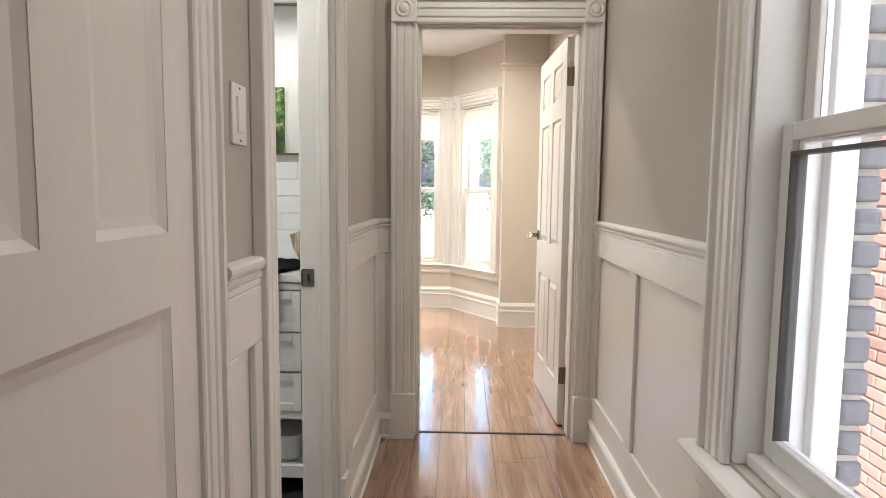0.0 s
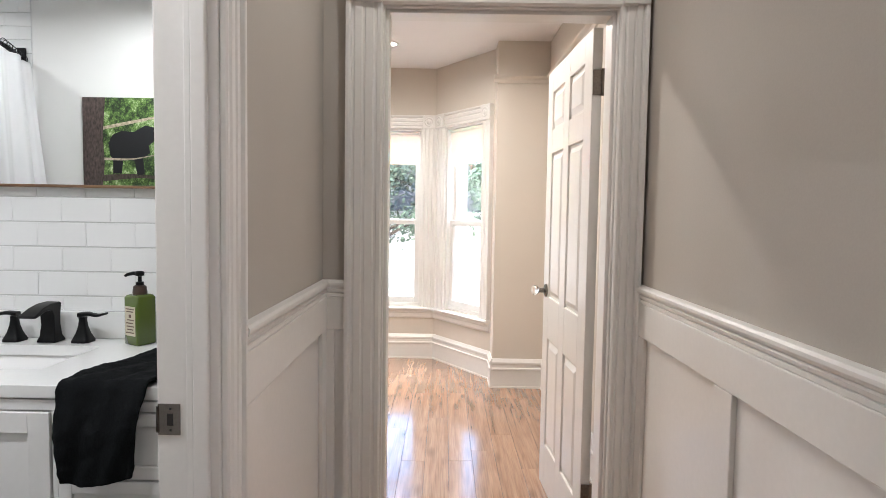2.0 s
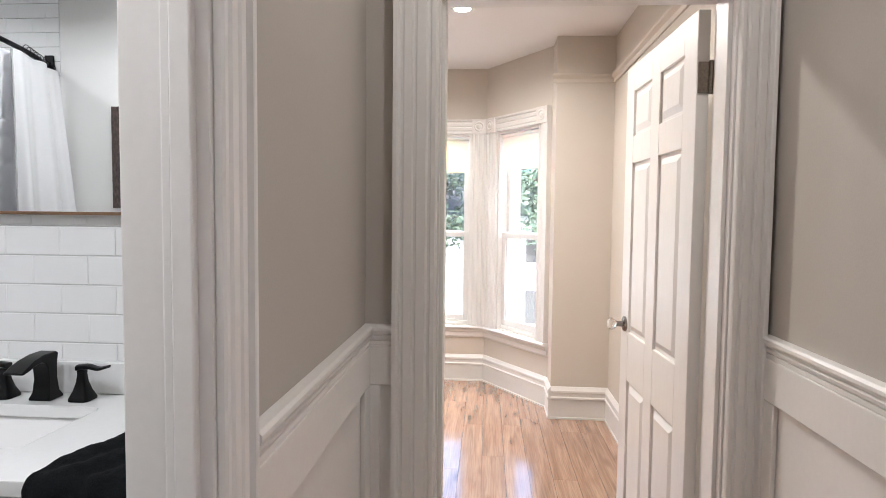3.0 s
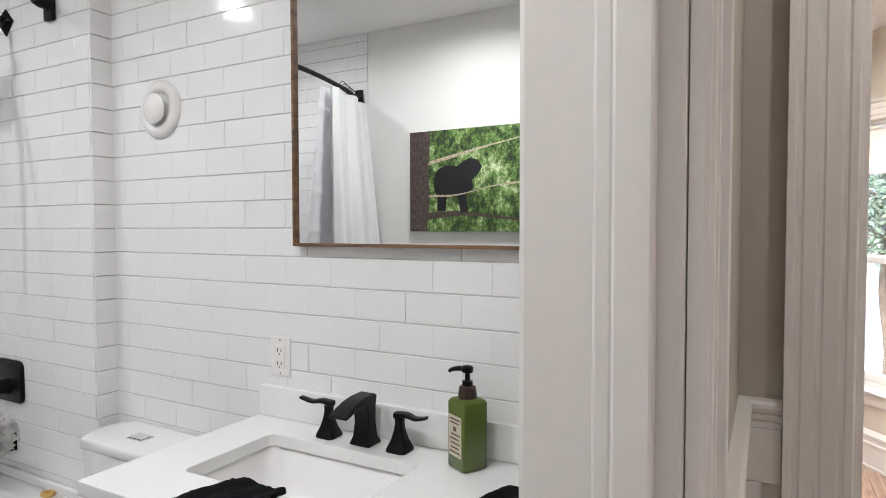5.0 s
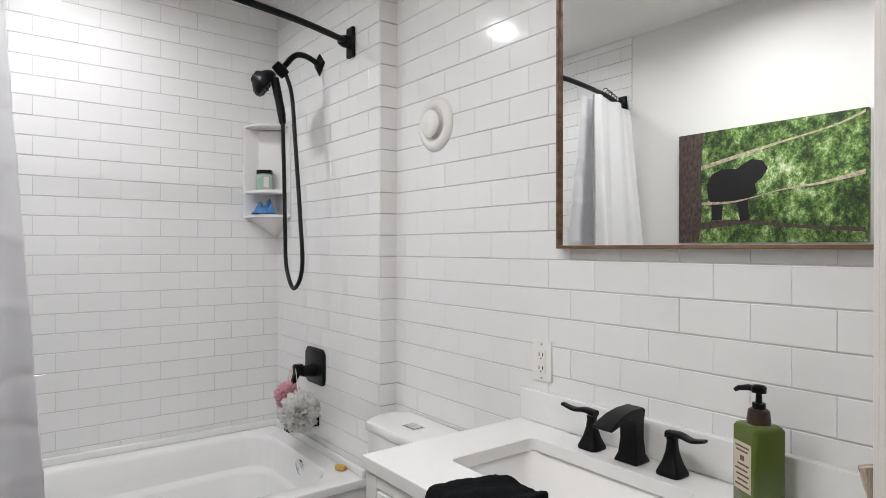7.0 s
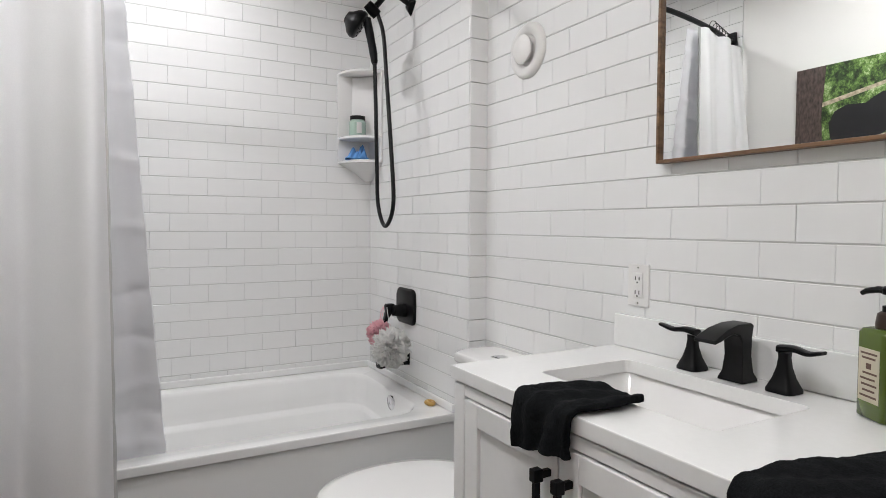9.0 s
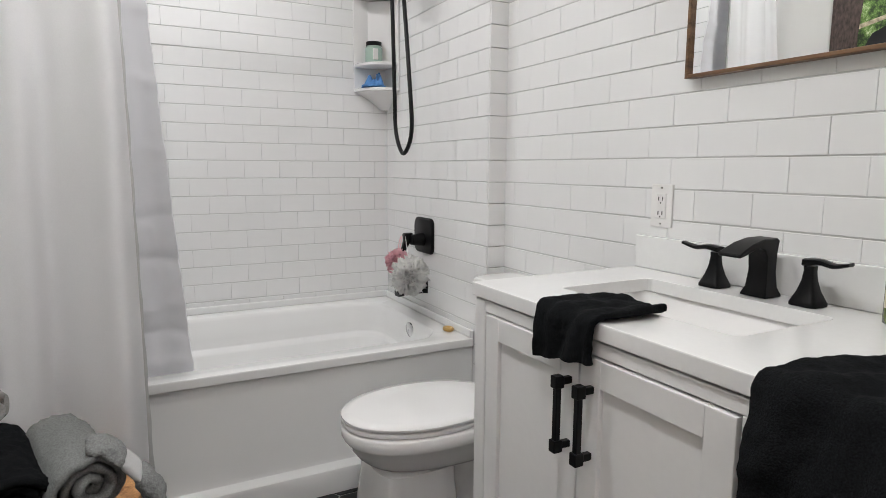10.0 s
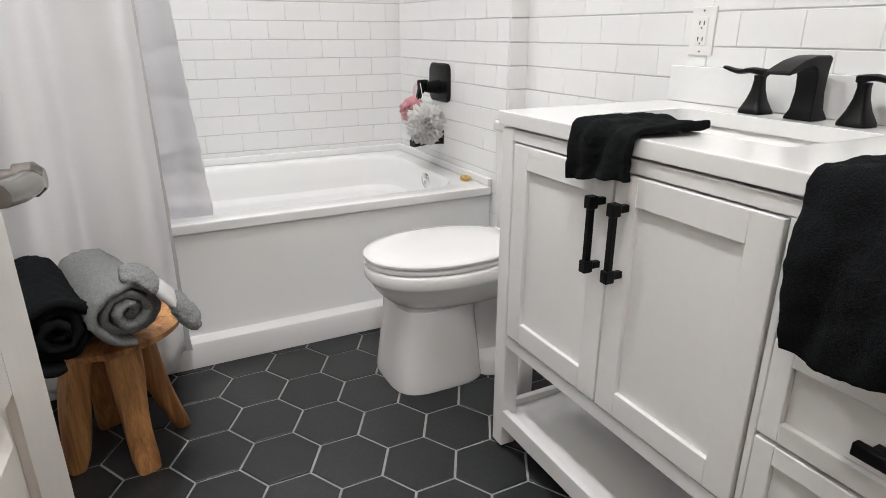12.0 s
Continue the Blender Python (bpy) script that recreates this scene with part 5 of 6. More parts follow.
OX, OZ = -1.638, 1.077
out_ = base("wall_outlet", OX, YB, OZ, "white double wall outlet on tile", "outlet")
box("plate", OX - 0.036, OX + 0.036, YB - 0.006, YB + 0.001, OZ - 0.057, OZ + 0.057, PLASTIC, out_, 0.002)
box("receptacle", OX - 0.017, OX + 0.017, YB - 0.009, YB - 0.004, OZ - 0.034, OZ + 0.034, PLASTIC, out_, 0.002)
slots = [(OX + dx, OX + dx + 0.0028, YB - 0.0096, YB - 0.0088, OZ + dz, OZ + dz + 0.010) for dx in (-0.0082, 0.0052) for dz in (0.014, -0.024)]
slots += [(OX - 0.002, OX + 0.002, YB - 0.0096, YB - 0.0088, OZ + dz, OZ + dz + 0.004) for dz in (0.006, -0.031)]
tagged(boxes("slots", slots, DARK, out_), kind="stuff")
box("test_buttons", OX - 0.007, OX + 0.007, YB - 0.0100, YB - 0.0088, OZ - 0.005, OZ + 0.003, PAPER, out_, 0.0005)
tagged(boxes("screws", [(OX - 0.002, OX + 0.002, YB - 0.007, YB - 0.0058, OZ + dz - 0.002, OZ + dz + 0.002) for dz in (-0.048, 0.048)], NICKEL, out_), kind="stuff")

vent = base("air_vent", -2.146, YB, 1.832, "round white plastic exhaust air valve", "air vent")
mv = Matrix.Translation((-2.146, YB, 1.832)) @ Matrix.Rotation(radians(90), 4, "X")
lathe("outer_ring", ((0.052, 0.0), (0.094, 0.0), (0.094, 0.004), (0.086, 0.014), (0.070, 0.020), (0.058, 0.016), (0.050, 0.004)), mv, PLASTIC, vent, 40)
lathe("centre_disc", ((0.0, 0.020), (0.044, 0.020), (0.049, 0.026), (0.049, 0.030), (0.042, 0.036), (0.0, 0.038)), mv, PLASTIC, vent, 40)

# Soap bottle.
sb = base("soap_bottle", -0.995, 2.90, 0.906, "square olive green soap pump bottle with a cream label", "soap bottle")
msb = Matrix.Translation((-0.998, 2.888, 0.906)) @ Matrix.Rotation(radians(-29), 4, "Z")
bm = bmesh.new()
add_loft(bm, [[msb @ p for p in rounded_ring(-0.034 + g, 0.034 - g, -0.034 + g, 0.034 - g, z, 0.009, 4)] for z, g in ((0, 0.003), (0.003, 0), (0.148, 0), (0.155, 0.004), (0.158, 0.012))])
finish(bm, "bottle", GREENBOTTLE, sb, True, angle=50)
lathe("collar", ((0, 0.158), (0.021, 0.158), (0.0215, 0.164), (0.019, 0.182), (0.014, 0.186), (0, 0.186)), msb, PUMPBROWN, sb, 20)
bm = bmesh.new()
add_lathe(bm, ((0, 0.184), (0.012, 0.184), (0.012, 0.196), (0.006, 0.197), (0.0055, 0.214), (0.013, 0.216), (0.014, 0.226), (0.010, 0.230), (0, 0.231)), msb, 16)
add_tube(bm, [msb @ Vector(p) for p in ((0, 0, 0.222), (-0.015, -0.012, 0.223), (-0.030, -0.022, 0.219), (-0.036, -0.026, 0.214))], [0.007, 0.006, 0.005, 0.004], 8)
finish(bm, "pump", BLACK, sb, True)
box("label", -0.025, 0.025, -0.0348, -0.0338, 0.030, 0.122, LABEL, sb, 0, msb)
rows_ = [(-0.020 + 0.003 * (k % 3), 0.020 - 0.004 * (k % 2), -0.0352, -0.0346, z, z + 0.0035) for k, z in enumerate((0.112, 0.104, 0.078, 0.068, 0.058, 0.048, 0.038))]
tagged(boxes("label_print", [*rows_, (-0.006, 0.006, -0.0352, -0.0346, 0.087, 0.097)], INK, sb, 0, msb), kind="stuff")

# Towels on the counter.
draped("hand_towel", "black terry hand towel draped over the counter front", -0.962, -0.735, 2.80, 2.43, 0.200, 0.905, BLACKTERRY, 2, 0.09, 0.012, 0.07)
draped("washcloth", "folded black washcloth over the counter's front edge", -1.420, -1.258, 2.572, 2.43, 0.072, 0.905, BLACKTERRY, 6, 0.018, 0.014, 0.0)

# Shelf things in the shower.
JARM = Matrix.Translation((BX0 + 0.075, 2.805, 1.678)) @ Matrix.Scale(1.15, 4)
lathe("jar", ((0, 0), (0.034, 0), (0.036, 0.004), (0.036, 0.060), (0.030, 0.066), (0.030, 0.070), (0, 0.070)), JARM, MINT, None, 24)
jar = bpy.data.objects["jar"]
tagged(jar, "mint green jar with a black lid on the shower shelf", "jar")
lathe("lid", ((0, 0.070), (0.033, 0.070), (0.033, 0.086), (0, 0.087)), JARM, BLACK, jar, 24)
box("label", BX0 + 0.105, BX0 + 0.119, 2.786, 2.810, 1.690, 1.742, PAPER, jar, 0.001)
bm = bmesh.new()
rngc = random.Random(12)
grid = []
for j in range(15):
    row = []
    for i in range(27):
        u, v = i / 26, j / 14
        edge = min(u, 1 - u, v, 1 - v) * 4
        h = 0.004 + min(1, edge) * (0.016 + 0.014 * math.sin(u * 9 + 2 * v) * math.sin(v * 6 + 1) + 0.010 * math.sin(u * 23 + v * 11) + (0.022 if 0.6 < u < 0.9 else 0))
        row.append(Vector((BX0 + 0.03 + 0.090 * v, 2.755 + 0.125 * u - 0.03 * v, 1.5595 + max(0.001, 1.5 * h))))
    grid.append(row)
add_loft(bm, grid, False, False)
cl = finish(bm, "wash_mitt", BLUE, None, True, angle=180)
cl.modifiers.new("thick", "SOLIDIFY").thickness = 0.004
tagged(cl, "crumpled blue cloth on the lower shower shelf", "cloth")

# Small ring on the tub rim.
bm = bmesh.new()
add_tube(bm, [Vector((-2.632 + 0.020 * math.cos(a), 2.856 + 0.014 * math.sin(a), 0.510)) for a in (6.283 * i / 20 for i in range(21))], 0.0085, 10)
tagged(finish(bm, "bath_ring", AMBER, None, True), "small amber ring lying on the tub rim", "bath ring")

# Stool and towels.
build_stool(-2.135, 1.525)
grey = build_towel_roll("towel", "rolled grey terry towel on the stool, one corner hanging", (-2.25, 1.500, 0.472), (-1.93, 1.600, 0.470), 0.088, GREYTERRY, 3)
build_towel_roll("towel", "rolled black terry towel on the stool", (-2.23, 1.372, 0.474), (-1.90, 1.458, 0.468), 0.092, BLACKTERRY, 7)


def flap(name, pts, half, mat, thick):
    """A soft padded strip along pts, half its width to either side in x."""
    pts = curve_points(pts, 5)
    rings = []
    for i, p in enumerate(pts):
        d = (pts[min(i + 1, len(pts) - 1)] - pts[max(i - 1, 0)]).normalized()
        n = Vector((0, -d.z, d.y))
        end = min(1.0, 0.55 + 0.45 * min(i, len(pts) - 1 - i) / 2)
        rings.append([p + Vector((half * math.copysign(abs(math.cos(a)) ** 0.6, math.cos(a)), 0, 0)) + n * (thick * end * math.sin(a)) for a in (2 * math.pi * k / 20 for k in range(20))])
    ob = loft(name, rings, mat, grey, True, angle=60)
    if mat is GREYTERRY:
        ob.modifiers.new("fine", "SUBSURF").render_levels = 2
        ob.modifiers["fine"].levels = 2
        dis = ob.modifiers.new("pile", "DISPLACE")
        dis.texture, dis.strength, dis.texture_coords = bpy.data.textures["towel_pile"], 0.012, "GLOBAL"
    return ob


flap("corner", [(-1.985, 1.587, 0.552), (-1.975, 1.627, 0.544), (-1.965, 1.662, 0.514)], 0.052, GREYTERRY, 0.018)
flap("woven_band", [(-1.966, 1.658, 0.518), (-1.960, 1.677, 0.496), (-1.955, 1.692, 0.478)], 0.048, BANDCLOTH, 0.014)
flap("corner", [(-1.955, 1.690, 0.480), (-1.948, 1.712, 0.448), (-1.942, 1.734, 0.414)], 0.050, GREYTERRY, 0.022)

# Under the vanity.
tr = lathe("toilet_roll", ((0.020, 0), (0.054, 0), (0.056, 0.004), (0.056, 0.098), (0.054, 0.102), (0.020, 0.102), (0.020, 0.0)), Matrix.Translation((-0.750, 2.57, 0.107)), PAPER, None, 32)
tagged(tr, "white toilet paper roll on the vanity's lower shelf", "toilet paper")
db = base("detergent_bottle", -1.835, 2.60, 0, "white plastic bottle with a printed label on the dark floor", "bottle")
bm = bmesh.new()
add_loft(bm, [rounded_ring(-1.880 + g, -1.790 - g, 2.565 + g, 2.635 - g, z, 0.02, 4) for z, g in ((0.001, 0.004), (0.006, 0), (0.145, 0), (0.18, 0.02), (0.19, 0.028), (0.215, 0.028))])
finish(bm, "bottle", PLASTIC, db, True, angle=50)
tagged(boxes("label_print", [(-1.872, -1.800, 2.562, 2.5645, 0.128, 0.142), (-1.868, -1.812, 2.562, 2.5645, 0.106, 0.114), (-1.868, -1.804, 2.562, 2.5645, 0.045, 0.095)], DARK, db), kind="stuff")

# Dried pod ornament on the counter.
orn = base("driftwood_ornament", -0.81, 2.89, 0.906, "brown and cream carved wooden ornament on the counter", "ornament")
bm = bmesh.new()
rings = []
for k in range(10):
    v = k / 9
    c = Vector((-0.775 - 0.03 * v, 2.90, 0.907 + 0.128 * v))
    r = 0.016 + 0.006 * math.sin(v * 3.1) + 0.016 * v
    rings.append([c + Vector((r * math.cos(a) * (1 + 0.15 * math.sin(3 * a)), 0.6 * r * math.sin(a), 0.012 * v * math.cos(a))) for a in (6.283 * i / 18 for i in range(18))])
add_loft(bm, rings)
finish(bm, "body", ORNWOOD, orn, True, angle=60)

# ---- picture, switch, outside ----


def picture_material():
    """A printed forest photograph: green foliage blotches in focus and out of it."""
    m = bpy.data.materials.new("forest_print")
    m.use_nodes = True
    n, l = m.node_tree.nodes, m.node_tree.links
    b = n["Principled BSDF"]
    b.inputs["Roughness"].default_value = 0.5
    co = n.new("ShaderNodeTexCoord")
    mp = n.new("ShaderNodeMapping")
    mp.inputs["Scale"].default_value = (1, 1, 0.8)
    l.new(co.outputs["Object"], mp.inputs[0])
    t = n.new("ShaderNodeTexNoise")
    t.inputs["Scale"].default_value, t.inputs["Detail"].default_value, t.inputs["Roughness"].default_value = 15.0, 12, 0.82
    l.new(mp.outputs[0], t.inputs[0])
    r = n.new("ShaderNodeValToRGB")
    e = r.color_ramp.elements
    e[0].position, e[0].color = 0.38, (0.004, 0.010, 0.002, 1)
    e[1].position, e[1].color = 0.64, (0.78, 0.84, 0.58, 1)
    for p, c in ((0.46, (0.030, 0.065, 0.014)), (0.54, (0.17, 0.30, 0.065))):
        k = e.new(p)
        k.color = (*c, 1)
    l.new(t.outputs[0], r.inputs[0])
    l.new(r.outputs[0], b.inputs["Base Color"])
    return m


PRINT = picture_material()
TRUNK = material("printed_trunk", (0.075, 0.052, 0.045), 0.6, grain=0.7, scale=90, stretch=(1, 1, 0.4))
BRANCH = material("printed_branch", (0.48, 0.40, 0.30), 0.6, grain=0.5, scale=60)
SHADE = material("printed_dark_shape", (0.008, 0.008, 0.010), 0.6)
PX0, PX1, PZ0, PZ1, PY = -2.245, -1.375, 1.428, 2.000, BY0
pic = base("canvas_print", (PX0 + PX1) / 2, PY, PZ0, "forest canvas print with a trunk and a dark shape", "picture")
box("canvas", PX0, PX1, PY + 0.002, PY + 0.032, PZ0, PZ1, PRINT, pic, 0.002)


def flat_shape(name, pts, y, mat):
    """A printed shape on the canvas, from plan points (across 0..1, up 0..1); across runs with x."""
    bm = bmesh.new()
    ring = [Vector((PX0 + (PX1 - PX0) * u, 0, PZ0 + (PZ1 - PZ0) * v)) for u, v in pts]
    add_loft(bm, [[p + Vector((0, PY + 0.030, 0)) for p in ring], [p + Vector((0, y, 0)) for p in ring]])
    return finish(bm, name, mat, pic)


def strip(name, pts, w, y, mat):
    pts = curve_points([(u, v, 0) for u, v in pts], 5)
    left = [(p.x, p.y + w * (0.7 + 0.5 * math.sin(3 * p.x + 9 * p.y))) for p in pts]
    right = [(p.x, p.y - w * (0.7 + 0.5 * math.cos(5 * p.x))) for p in pts]
    return flat_shape(name, left + right[::-1], y, mat)


flat_shape("printed_trunk", [(0.001, 0.001), (0.13, 0.001), (0.15, 0.3), (0.14, 0.6), (0.16, 0.999), (0.001, 0.999)], PY + 0.0335, TRUNK)
strip("printed_branch", [(0.14, 0.68), (0.35, 0.74), (0.6, 0.82), (0.85, 0.9), (0.99, 0.98)], 0.018, PY + 0.0330, BRANCH)
strip("printed_branch", [(0.15, 0.36), (0.35, 0.36), (0.6, 0.43), (0.8, 0.46), (0.99, 0.52)], 0.018, PY + 0.0350, BRANCH)
strip("printed_branch", [(0.14, 0.15), (0.4, 0.17), (0.7, 0.12), (0.99, 0.10)], 0.030, PY + 0.0332, TRUNK)
blob = [(0.19, 0.40), (0.18, 0.52), (0.21, 0.61), (0.27, 0.65), (0.36, 0.64), (0.40, 0.68), (0.44, 0.71), (0.50, 0.69), (0.53, 0.62), (0.50, 0.55), (0.46, 0.50), (0.47, 0.42), (0.42, 0.37), (0.43, 0.20), (0.38, 0.18), (0.36, 0.34), (0.28, 0.35), (0.27, 0.20), (0.21, 0.20), (0.21, 0.34)]
flat_shape("printed_dark_shape", blob, PY + 0.0340, SHADE)

sw = base("light_switch", XL, 1.227, 1.37, "white wall switch plate with a screwless rocker", "light switch")
box("plate", XL, XL + 0.006, 1.192, 1.262, 1.313, 1.423, PLASTIC, sw, 0.002)
box("rocker", XL + 0.005, XL + 0.010, 1.211, 1.243, 1.336, 1.400, PLASTIC, sw, 0.002)
tagged(boxes("screws", [(XL + 0.0062, XL + 0.0072, 1.225, 1.229, z - 0.002, z + 0.002) for z in (1.321, 1.415)], NICKEL, sw), kind="stuff")

# Outside: ground, neighbour's brick wall, trees across the street.
tagged(box("ground", -60, 60, -40, 90, -4.2, -4.0, EARTH), "pale concrete ground outside", "ground", kind="structure")


def brick_wall(name, label, origin, ax, length, z0, z1, mat, bw, bh, gap, near, limit):
    ax = Vector((*ax, 0))
    n = Vector((ax.y, -ax.x, 0))
    turn = Matrix(((ax.x, -n.x, 0, 0), (ax.y, -n.y, 0, 0), (0, 0, 1, 0), (0, 0, 0, 1)))
    o = Vector((*origin, 0))
    bm = bmesh.new()
    add_box(bm, 0, length, 0.004, 0.2, z0, z1, Matrix.Translation(o) @ turn)
    w = tagged(finish(bm, name, MORTAR), label, "wall", kind="structure")
    me = tile_mesh_brick(bw - gap, bh - gap, mat)
    spots = [(i * bw + (bw / 2 if k % 2 else 0), z0 + k * bh) for k in range(int((z1 - z0) / bh)) for i in range(int(length / bw) - 1)]
    spots.sort(key=lambda s: (s[0] - near[0]) ** 2 + (s[1] - near[1]) ** 2)
    rest = bmesh.new()
    for j, (u, z) in enumerate(spots):
        m = Matrix.Translation(o + ax * (u + random.uniform(-0.002, 0.002)) + Vector((0, 0, z)) + n * random.uniform(0, 0.003)) @ turn
        if j < limit:
            ob = new("brick", me)
            ob.parent = w
            ob.matrix_basis = m
        else:
            vs = [rest.verts.new(m @ v.co) for v in me.vertices]
            for p in me.polygons:
                rest.faces.new([vs[i] for i in p.vertices])
    if len(spots) > limit:
        tagged(finish(rest, "bricks_beyond", mat, w), kind="stuff")
    return w


def tile_mesh_brick(w, h, mat):
    me = bpy.data.meshes.new("brick")
    e, d = 0.006, 0.012
    v = [(0, 0.01, 0), (w, 0.01, 0), (w, 0.01, h), (0, 0.01, h), (0, -d * 0.4, 0), (w, -d * 0.4, 0), (w, -d * 0.4, h), (0, -d * 0.4, h), (e, -d, e), (w - e, -d, e), (w - e, -d, h - e), (e, -d, h - e)]
    f = [(8, 9, 10, 11)] + [(a, (a + 1) % 4, (a + 1) % 4 + 4, a + 4) for a in range(4)] + [(a + 4, (a + 1) % 4 + 4, (a + 1) % 4 + 8, a + 8) for a in range(4)]
    me.from_pydata(v, [], f)
    me.materials.append(mat)
    return me


brick_wall("wall_neighbour_brick", "weathered pink brick wall of the house next door", (2.4, 8.0), (0, -1), 9.0, -4.0, 5.0, BRICK, 0.215, 0.075, 0.010, (4.8, 1.2), 300)
# Painted brick ends at the outer edge of the hall window.
reveal = tagged(box("wall_outer_brick_reveal", 0.868, 0.925, 1.540, 3.0, -4.0, 2.9, MORTAR), "grey painted brick reveal outside the hall window", "wall", kind="structure")
bm = bmesh.new()
for k in range(70):
    z = -0.6 + k * 0.076 - 0.01
    g = 0.004
    add_loft(bm, [rounded_ring(0.869, 0.935 + 0.006 * math.sin(k * 2.3), 1.525 + 0.004 * math.sin(k * 1.7), 1.69, z + dz, 0.014, 3) for dz in (0.004, 0.064)])
tagged(finish(bm, "brick_ends", GREYBRICK, reveal, True, 0.008, 2), kind="stuff")


def build_tree(x, y, h, spread, seed):
    rng = random.Random(seed)
    t = base("tree", x, y, -4.0, "leafy green street tree in full summer leaf", "tree", "street trees")
    bm = bmesh.new()
    limbs, tips = [], []
    add_tube(bm, curve_points([(x, y, -4.0), (x + 0.1, y, -4 + h * 0.25), (x - 0.1, y + 0.1, -4 + h * 0.5), (x, y, -4 + h * 0.8)], 4), [0.22 - 0.014 * k for k in range(13)], 10)
    for k in range(16):
        z = -4 + h * rng.uniform(0.55, 0.85)
        a, l = k * 2.4 + rng.uniform(-0.3, 0.3), spread * rng.uniform(0.5, 1.0)
        p = [(x, y, z), (x + l * 0.5 * math.cos(a), y + l * 0.5 * math.sin(a), z + l * 0.25), (x + l * math.cos(a), y + l * math.sin(a), z + l * rng.uniform(0.2, 0.6))]
        add_tube(bm, curve_points(p, 3), [0.07, 0.06, 0.05, 0.04, 0.03, 0.02, 0.012], 6)
        tips += [Vector(p[2]), Vector(p[1]).lerp(Vector(p[2]), 0.4)]
    finish(bm, "trunk", BARK, t, True)
    bm = bmesh.new()
    for c in tips + [Vector((x, y, -4 + h * rng.uniform(0.8, 1.0))) for _ in range(6)]:
        rad = spread * rng.uniform(0.22, 0.42)
        for _ in range(130):
            d = Vector((rng.gauss(0, 1), rng.gauss(0, 1), rng.gauss(0, 0.8))) * rad * 0.55
            s = rng.uniform(0.07, 0.14)
            u = Vector((rng.gauss(0, 1), rng.gauss(0, 1), rng.gauss(0, 1))).normalized()
            w = u.orthogonal().normalized()
            p = c + d
            bm.faces.new([bm.verts.new(q) for q in (p - u * s, p - w * s * 0.5, p + u * s, p + w * s * 0.5)])
    tagged(finish(bm, "leaves", LEAF, t), kind="stuff")


build_tree(-2.4, 23.0, 7.7, 2.3, 1)
build_tree(2.6, 22.5, 7.4, 2.3, 2)
build_tree(-7.5, 23.0, 7.7, 2.4, 3)
build_tree(7.4, 22.5, 7.6, 2.3, 4)

# A house across the street.
HOUSE = material("pale_siding", (0.74, 0.73, 0.71), 0.8, grain=0.06, scale=20, stain=0.08)
ROOF = material("grey_shingle_roof", (0.12, 0.12, 0.125), 0.9, grain=0.3, scale=40, bump=0.5, bump_scale=40)
hs = base("house", -2.0, 27.0, -4.0, "pale sided house with a grey roof across the street", "house")
box("wall", -7, 3, 25, 32, -4.0, 1.4, HOUSE, hs, 0.02)
bm = bmesh.new()
add_loft(bm, [[Vector((x, y, z)) for y, z in ((24.5, 1.4), (28.5, 4.2), (32.5, 1.4))] for x in (-7.4, 3.4)])
finish(bm, "roof", ROOF, hs)
for x in (-5.6, -3.2, -0.8, 1.4):
    for z in (-2.8, -0.4):
        w = box("window", x, x + 0.9, 24.94, 25.02, z, z + 1.3, GASKET, hs)
        boxes("frame", [(x - 0.08, x, 24.92, 25.02, z - 0.08, z + 1.38), (x + 0.9, x + 0.98, 24.92, 25.02, z - 0.08, z + 1.38), (x, x + 0.9, 24.92, 25.02, z + 1.3, z + 1.38), (x, x + 0.9, 24.92, 25.02, z - 0.08, z)], VINYL, hs)

# ---- pieces of floors and walls ----
TILE_MESHES = {}


def tile_mesh(w, h, mat, depth=0.007, edge=0.0014):
    key = (round(w, 4), round(h, 4), mat.name)
    if key not in TILE_MESHES:
        me = bpy.data.meshes.new("tile")
        e = edge
        v = [(0, 0, 0), (w, 0, 0), (w, 0, h), (0, 0, h), (0, -depth * 0.82, 0), (w, -depth * 0.82, 0), (w, -depth * 0.82, h), (0, -depth * 0.82, h),
             (e * 0.6, -depth, e), (w - e * 0.6, -depth, e), (w - e * 0.6, -depth, h - e), (e * 0.6, -depth, h - e)]
        f = [(8, 9, 10, 11)] + [(a, (a + 1) % 4, (a + 1) % 4 + 4, a + 4) for a in range(4)] + [(a + 4, (a + 1) % 4 + 4, (a + 1) % 4 + 8, a + 8) for a in range(4)]
        me.from_pydata(v, [], f)
        me.materials.append(mat)
        TILE_MESHES[key] = me
    return TILE_MESHES[key]


TILE_W, TILE_H, JOINT = 0.1605, 0.0812, 0.0030


